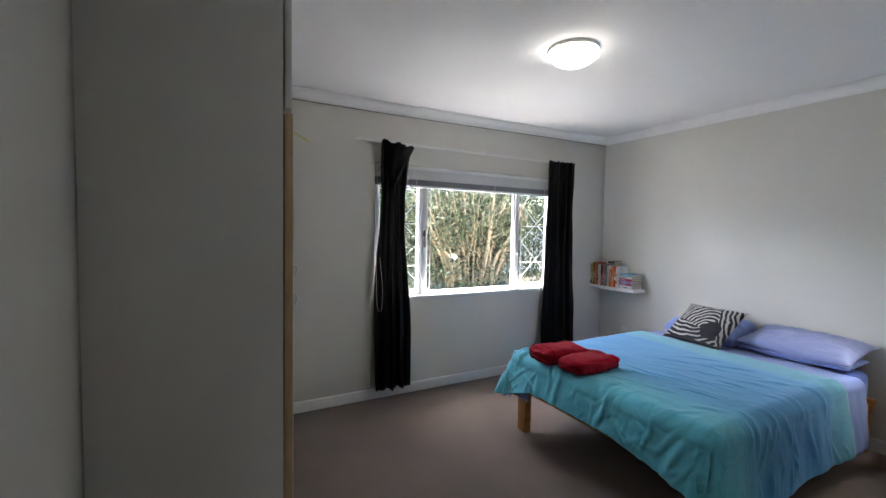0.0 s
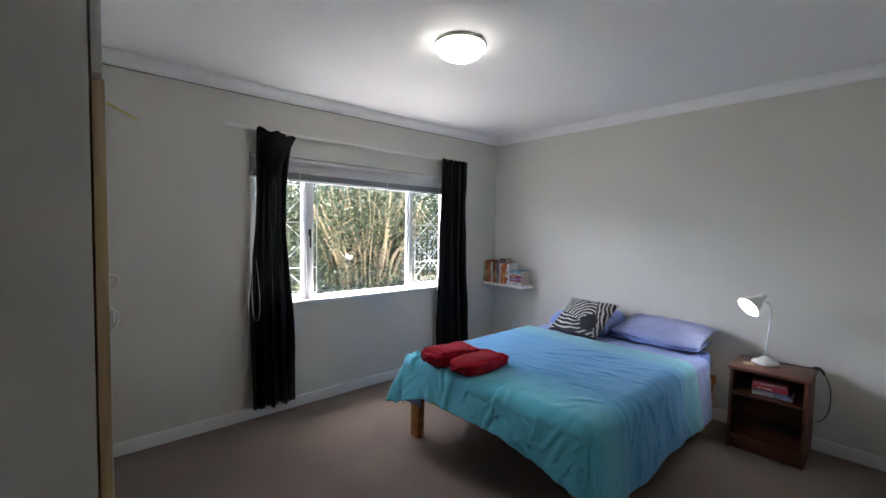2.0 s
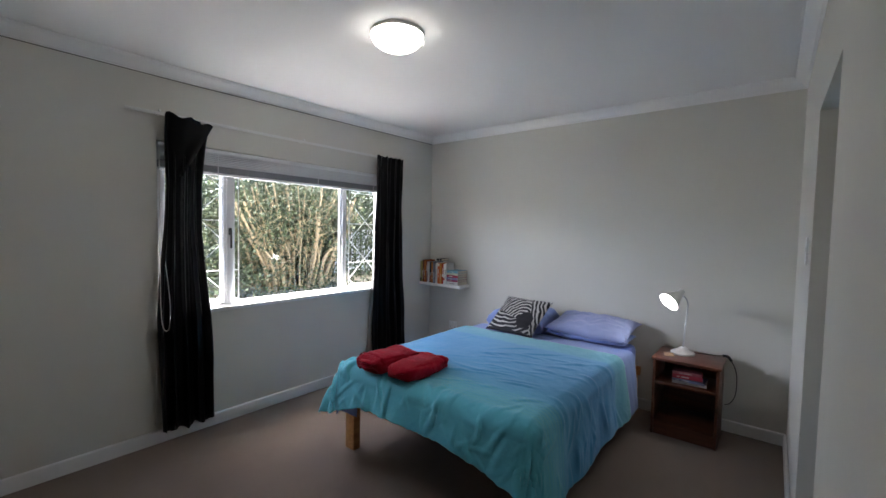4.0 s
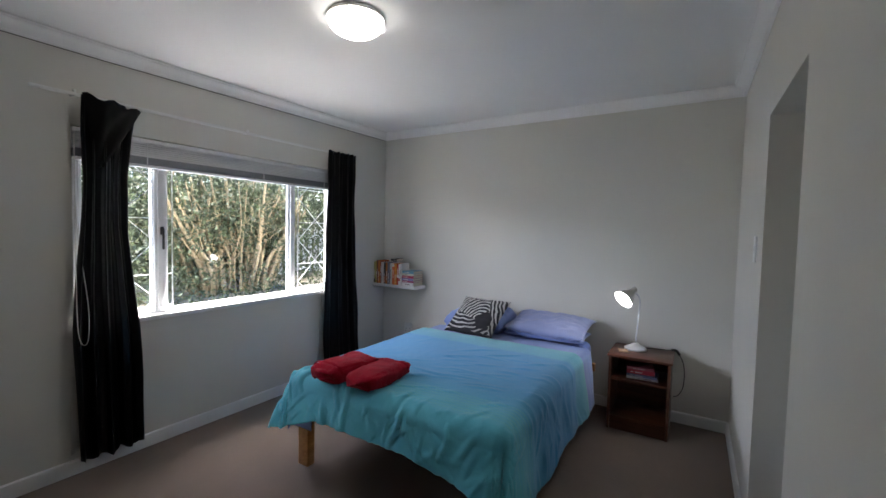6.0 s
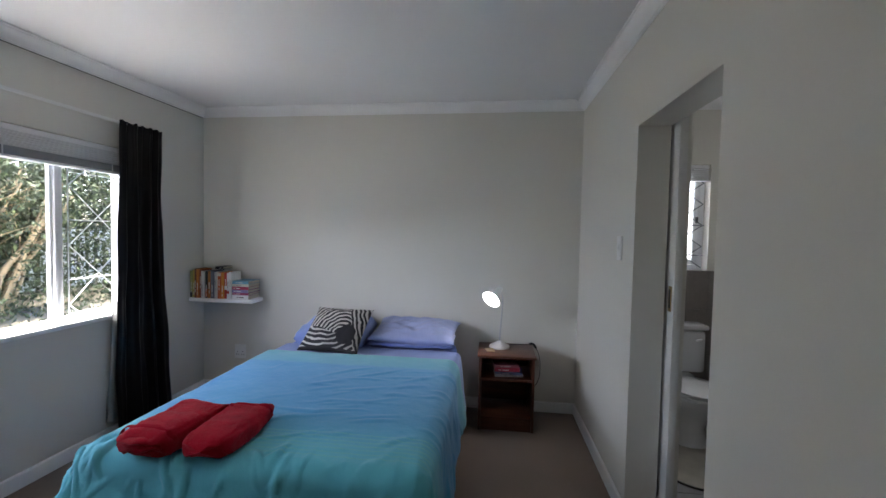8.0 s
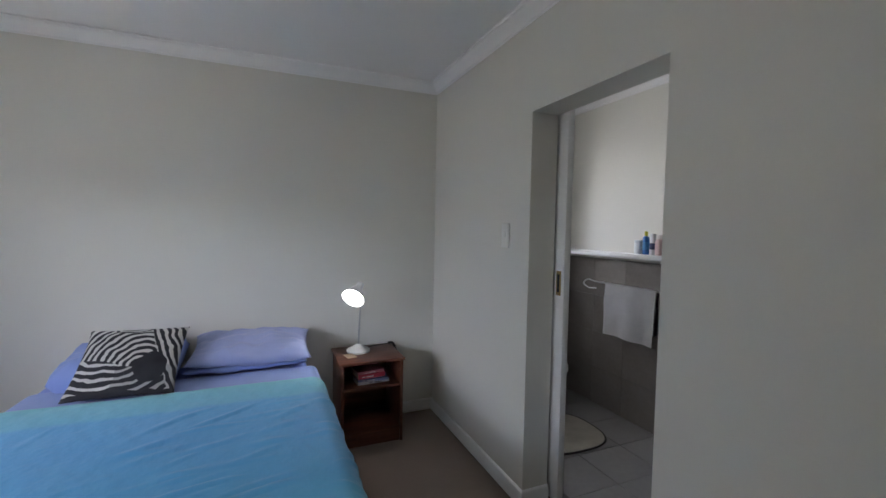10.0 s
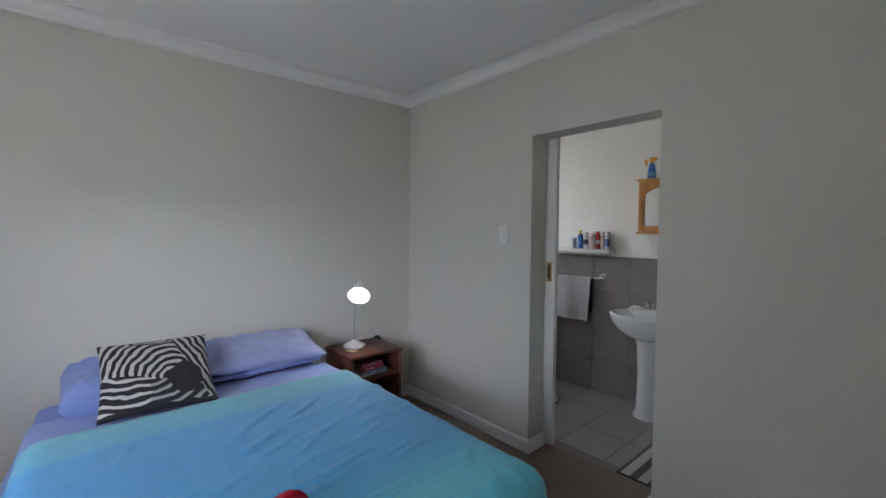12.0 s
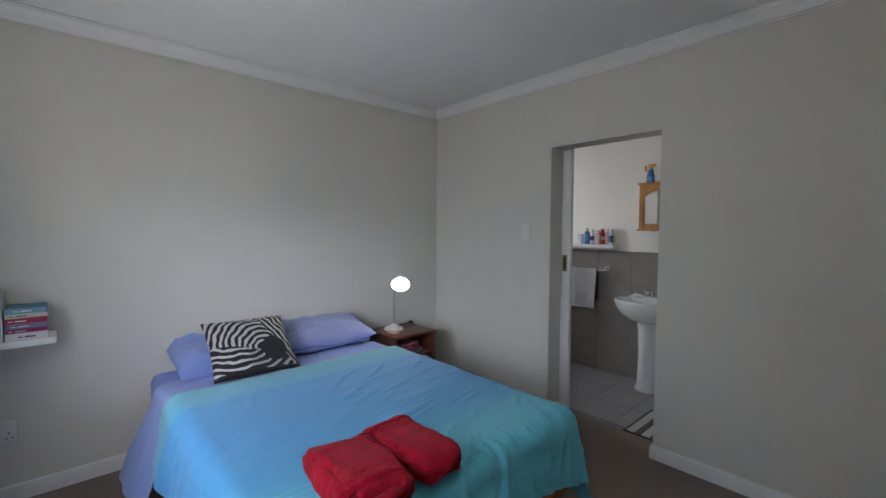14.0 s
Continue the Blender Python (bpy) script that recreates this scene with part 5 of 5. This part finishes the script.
part("mirror", boxed(3.166, 3.430, 0.430, 0.435, 1.488, 1.82), M_MIRROR, dd, "mirror glass")
part("knob", lathe(bmesh.new(), [(0.005, 0), (0.006, 0.008), (0.012, 0.014), (0.012, 0.02), (0.006, 0.025)], pose(3.453, 0.446, 1.655, -90, 0, 0), 12), M_CABPINE, dd, "round wooden knob")
sp = thing("spray_bottle", (3.405, 0.38, 1.8625), "blue spray bottle with an orange trigger", "bottle")
m = Matrix.Translation((3.405, 0.38, 1.8625))
part("body", lathe(bmesh.new(), [(0.030, 0), (0.034, 0.006), (0.033, 0.05), (0.026, 0.09), (0.022, 0.115), (0.012, 0.128)], m, 18, (1, 0.75)), cover((0.03, 0.13, 0.42), 0.3), sp)
part("printed_label", lathe(bmesh.new(), [(0.0348, 0.02), (0.0338, 0.055)], m, 18, (1, 0.75), cap=False), cover((0.10, 0.30, 0.55), 0.4), sp)
bm = boxed(-0.038, 0.020, -0.012, 0.012, 0.142, 0.170, 0.006, m)
box(bm, -0.014, 0.014, -0.012, 0.012, 0.124, 0.144, 0.004, m)
box(bm, 0.016, 0.034, -0.007, 0.007, 0.112, 0.165, 0.004, m @ pose(0, 0, 0, 0, 8, 0))
part("trigger_head", bm, cover((0.62, 0.28, 0.02), 0.4), sp, "orange trigger head")

to = thing("toilet", (4.7, 0.95, 0), "white ceramic toilet with closed lid", "toilet")
TY = 0.92
rows = []
for z, x0, x1, hw in ((0.0, 4.42, 4.74, 0.120), (0.04, 4.43, 4.74, 0.112), (0.14, 4.44, 4.74, 0.098), (0.22, 4.40, 4.74, 0.115), (0.30, 4.33, 4.745, 0.150), (0.37, 4.27, 4.75, 0.178), (0.395, 4.262, 4.75, 0.182)):
    row = []
    for k in range(32):
        a = 2 * math.pi * k / 32
        cx = x0 + (x1 - x0) * 0.55
        rx = (cx - x0) if math.cos(a) < 0 else (x1 - cx)
        row.append((cx + rx * (abs(math.cos(a)) ** 0.8) * math.copysign(1, math.cos(a)), TY + hw * (abs(math.sin(a)) ** 0.8) * math.copysign(1, math.sin(a)), z))
    rows.append(row)
bm = bmesh.new()
vs = grid_sheet(bm, rows, loop=True)
bm.faces.new(vs[0])
bm.faces.new(vs[-1])
part("bowl", bm, M_CERAMIC, to, smooth=60)


def oval(z0, z1, grow):
    rows = []
    for z, g in ((z0, grow - 0.006), (z0 + 0.004, grow), (z1 - 0.006, grow), (z1, grow - 0.012)):
        row = []
        for k in range(36):
            a = 2 * math.pi * k / 36
            rx = (0.235 if math.cos(a) < 0 else 0.20) + g
            row.append((4.495 + rx * math.cos(a), TY + (0.182 + g) * (abs(math.sin(a)) ** 0.85) * math.copysign(1, math.sin(a)), z))
        rows.append(row)
    bm = bmesh.new()
    vs = grid_sheet(bm, rows, loop=True)
    bm.faces.new(vs[0])
    bm.faces.new(vs[-1])
    return bm


part("seat", oval(0.397, 0.414, 0.006), M_PLASTIC, to, "white plastic seat", smooth=60)
part("lid", oval(0.418, 0.440, 0.004), M_PLASTIC, to, "white plastic lid, closed", smooth=60)
bm = boxed(4.735, 4.893, TY - 0.19, TY + 0.19, 0.445, 0.775, 0.035)
part("cistern", bm, M_CERAMIC, to)
part("cistern_lid", boxed(4.722, 4.896, TY - 0.20, TY + 0.20, 0.778, 0.818, 0.015), M_CERAMIC, to)
part("bowl_back", boxed(4.70, 4.88, TY - 0.11, TY + 0.11, 0.0, 0.443, 0.03), M_CERAMIC, to)
part("flush_lever", tube(bmesh.new(), [(4.733, TY - 0.15, 0.715), (4.718, TY - 0.15, 0.715), (4.715, TY - 0.10, 0.708)], 0.006, 8), M_CHROME, to, "chrome flush lever")

br = thing("toilet_brush", (4.845, 0.455, 0), "dark toilet brush holder with a steel handle", "toilet brush")
part("holder", lathe(bmesh.new(), [(0.046, 0), (0.048, 0.006), (0.044, 0.06), (0.047, 0.105), (0.038, 0.112), (0.012, 0.114)], Matrix.Translation((4.845, 0.455, 0)), 20), M_BLACK, br)
part("handle", lathe(bmesh.new(), [(0.006, 0.115), (0.006, 0.235), (0.009, 0.245), (0.008, 0.262), (0.003, 0.268)], Matrix.Translation((4.845, 0.455, 0)), 12), M_STEEL, br, "steel handle")

rows = []
for rr, zz in ((0.0, 0.014), (0.6, 0.015), (0.93, 0.014), (0.985, 0.011)):
    rows.append([(4.20 + 0.27 * rr * math.copysign(abs(math.cos(a)) ** 0.7, math.cos(a)), 0.96 + 0.30 * rr * math.copysign(abs(math.sin(a)) ** 0.7, math.sin(a)), zz) for a in np.linspace(0, 2 * math.pi, 40, endpoint=False)])
bm = bmesh.new()
grid_sheet(bm, rows, loop=True)
bmesh.ops.remove_doubles(bm, verts=bm.verts[:], dist=0.0003)
rg = thing("toilet_rug", (4.2, 0.96, 0), "worn cream bath rug in front of the toilet", "rug")
part("rug_top", bm, M_RUG, rg, smooth=180)
edge = [(4.20 + 0.272 * math.copysign(abs(math.cos(a)) ** 0.7, math.cos(a)), 0.96 + 0.302 * math.copysign(abs(math.sin(a)) ** 0.7, math.sin(a)), 0.006) for a in np.linspace(0, 2 * math.pi, 60)]
part("binding", tube(bmesh.new(), edge, 0.006, 6), M_RUGEDGE, rg, "dark stitched edge")

mt = thing("bath_mat", (2.85, 1.18, 0), "grey and cream striped woven bath mat", "mat")
x = 2.56
k = 0
while x < 3.13:
    wd = 0.045 if k % 2 else 0.055
    part("stripe", boxed(x, min(x + wd, 3.135), 0.93, 1.425, 0.0, 0.010, 0.003), M_MATGREY if k % 2 else M_MATPALE, mt)
    x += wd
    k += 1
part("end_hem", boxed(2.56, 3.135, 1.4252, 1.433, 0.0, 0.009), M_RUGEDGE, mt)


# ---- garden ----
b = bmesh.new()
bmesh.ops.create_grid(b, x_segments=2, y_segments=2, size=300)
g = structure("ground", b, M_SOIL, "dry garden soil and grass", "ground")
g.location.z = -0.12
# unseen paving, kept pale to throw sunlight up to the ceiling
structure("pavement", boxed(-3, 12, YN + 0.22, 6.74, -0.14, -0.09, 0.01), M_PAVE, "pale concrete paving added unseen to bounce sun through the window", "paving")
# unseen roof added; its eave keeps sun off the floor by the window
structure("roof", boxed(XW - 0.5, XE + 0.5, -0.8, YN + 0.455, TOP + 0.145, TOP + 0.26), M_TRIM, "plain unseen flat roof, its white eave added to shade the window", "roof")
rng = np.random.default_rng(5)


def leaves(name, centres, size, material, parent, label):
    """Many small bent leaves round the given centres."""
    nl = len(centres)
    d = rng.normal(size=(nl, 3))
    d /= np.linalg.norm(d, axis=1)[:, None]
    e = np.cross(d, rng.normal(size=(nl, 3)))
    e /= np.linalg.norm(e, axis=1)[:, None]
    up = np.cross(d, e)
    s = size * (0.6 + 0.8 * rng.random(nl))[:, None]
    v = np.stack([centres - d * s, centres + e * s * 0.42 + up * s * 0.12, centres + d * s, centres - e * s * 0.42 + up * s * 0.12], 1).reshape(-1, 3)
    f = np.arange(nl * 4).reshape(-1, 4)
    tri = np.concatenate([f[:, [0, 1, 2]], f[:, [0, 2, 3]]])
    me = bpy.data.meshes.new(name)
    me.from_pydata((v - np.array(BASE[parent])).tolist(), [], tri.tolist())
    me.materials.append(material)
    ob = new(name, me)
    ob.parent = parent
    return tagged(ob, label, kind="stuff")


SX, SY, SZ = 5.0, 8.0, 0.45
shrub = thing("shrub", (SX, SY, SZ), "tall many-stemmed shrub with tan stems and small green leaves", "shrub")
tips = []
for k in range(72):
    a = rng.uniform(-1, 1)
    lean = 0.95 * a + rng.normal() * 0.08
    depth = rng.uniform(-0.5, 0.5)
    h = rng.uniform(1.55, 2.05) * (1 - 0.25 * abs(a))
    p0 = (SX + 0.55 * a, SY + 0.4 * depth, SZ - 0.1)
    pts = [p0]
    for q in (0.3, 0.6, 1.0):
        pts.append((p0[0] + lean * h * 0.55 * q ** 1.2 + rng.normal() * 0.04, p0[1] + depth * h * 0.3 * q + rng.normal() * 0.04, SZ + h * q))
    line = bend(pts, 5)
    tips.append(line)
    part("stem", tube(bmesh.new(), line, rng.uniform(0.016, 0.042), 7, 0.40), M_BARK, shrub)
    for w_ in range(2):
        i = int(rng.integers(5, len(line) - 4))
        q = line[i]
        tw = [q, q + Vector((rng.normal() * 0.15, rng.normal() * 0.12, 0.2)), q + Vector((rng.normal() * 0.3, rng.normal() * 0.25, 0.45))]
        tips.append(bend(tw, 4))
        part("twig", tube(bmesh.new(), tips[-1], 0.009, 5, 0.4), M_BARK, shrub)
cen = []
for line in tips:
    for q in line[2:]:
        for c_ in range(5):
            if rng.random() < 0.20 + 0.32 * min(1.0, max(0.0, (q.z - 1.2) / 1.0)) + 0.3 * min(1.0, abs(q.x - SX) / 1.2):
                cen.append(np.array(q) + rng.normal(size=3) * (0.14, 0.14, 0.14) + (0, 0.08, 0))
cen = np.array(cen)
leaves("foliage", np.repeat(cen, 5, axis=0) + rng.normal(size=(len(cen) * 5, 3)) * 0.06, 0.033, M_LEAF, shrub, "small glossy green leaves")
side = []
for k in range(340):
    x = rng.uniform(2.8, 10.5)
    yy = rng.uniform(7.2, 9.2)
    if abs(x - SX) < 1.15:
        yy = rng.uniform(8.7, 9.2)
    c0 = np.array((x, yy, rng.uniform(0.5, 3.3)))
    side.append(c0 + rng.normal(size=(150, 3)) * (0.26, 0.24, 0.24))
leaves("outer_foliage", np.concatenate(side), 0.031, M_LEAF, shrub, "dense green leaves round the stems")
low = np.stack([rng.uniform(2.5, 8.5, 2200), rng.uniform(7.1, 7.9, 2200), SZ + rng.random(2200) ** 2 * 0.42], 1)
leaves("undergrowth", low, 0.032, M_LEAF, shrub, "low green growth at the foot")

hedge = thing("hedge", (6, 10.4, 0), "loose grey-green hedge behind the shrub", "hedge")
back = np.stack([rng.uniform(3.6, 17, 82000), rng.normal(10.4, 0.45, 82000), rng.uniform(0, 4.8, 82000)], 1)
leaves("foliage", back, 0.065, M_LEAFGREY, hedge, "grey-green leaves")
for k in range(40):
    x = rng.uniform(4, 13)
    part("branch", tube(bmesh.new(), bend([(x, 10.4, 0), (x + rng.normal() * 0.2, 10.3, 1.2), (x + rng.normal() * 0.5, 10.4, 3.6)], 4), 0.02, 5, 0.4), M_BARK, hedge)

fence = thing("picket_fence", (7, 9.4, 0), "white painted picket fence behind the shrub", "fence")
for k in range(34):
    x = 4.6 + k * 0.16
    part("picket", boxed(x, x + 0.085, 9.40, 9.42, 0.0, 1.42, 0.004), M_FENCE, fence)
for z in (0.5, 1.2):
    part("fence_rail", boxed(4.5, 10.1, 9.421, 9.46, z, z + 0.08, 0.004), M_FENCE, fence)

bank = structure("ground_bank", boxed(-2, 14, 7.0, 12.5, -0.1, SZ, 0.02), M_SOIL, "raised planting bed behind a stone edge", "ground")
kerb = thing("garden_wall", (5, 6.85, -0.12), "low rough grey stone garden wall", "garden wall")
for row in range(3):
    x = 1.5 + 0.13 * (row % 2)
    while x < 9.5:
        ln = rng.uniform(0.2, 0.38)
        z0 = -0.12 + row * 0.2
        part("stone", boxed(x, x + ln - 0.015, 6.75 + rng.uniform(-0.02, 0.02), 6.99, z0, z0 + 0.188, 0.02), M_STONE, kerb)
        x += ln


# ---- tiles ----
def tile_mesh(name, sx, sy, sz, material):
    return mesh_of(boxed(0, sx, 0, sy, 0, sz, 0.0015), name, material, 0)


def lay(mesh, name, parent, x, y, z):
    ob = new(name, mesh)
    ob.parent = parent
    ob.location = Vector((x, y, z)) - BASE[parent]
    return ob


TS = 0.33
tw_s = thing("wall_tiles", (4.0, BY0, 0), "grey ceramic tiles on the lower bathroom wall", "wall tiles", kind="structure")
part("grout", boxed(BX0, XE - 0.011, BY0 + 0.0005, BY0 + 0.006, 0, TZ), M_GROUT, tw_s, smooth=0)
zs = [(0.0, 0.305), (0.305, 0.305), (0.61, 0.305), (0.915, 0.305)]
me = tile_mesh("tile", TS - 0.004, 0.008, 0.301, M_TILE)
for z0, hh in zs:
    x = XE - 0.012 - TS
    while x > BX0 - 0.01:
        lay(me, "tile", tw_s, x + 0.002, BY0 + 0.002, z0 + 0.002)
        x -= TS
tw_e = thing("wall_tiles", (XE, 0.9, 0), "grey ceramic tiles under the bathroom window", "wall tiles", kind="structure")
part("grout", boxed(XE - 0.006, XE - 0.0005, BY0 + 0.011, 1.383, 0, BW[2]), M_GROUT, tw_e, smooth=0)
me = tile_mesh("tile", 0.008, TS - 0.006, 0.301, M_TILE)
for k in range(4):
    for j in range(3):
        lay(me, "tile", tw_e, XE - 0.010, BY0 + 0.012 + j * (TS - 0.002), 0.002 + k * 0.305)
me = tile_mesh("tile", 0.326, 0.344, 0.006, M_FLOORTILE)
for i in range(10):
    for j in range(3):
        lay(me, "tile", bath_floor, XE - 0.012 - (i + 1) * 0.33, BY0 + 0.012 + j * 0.3485, -0.006)
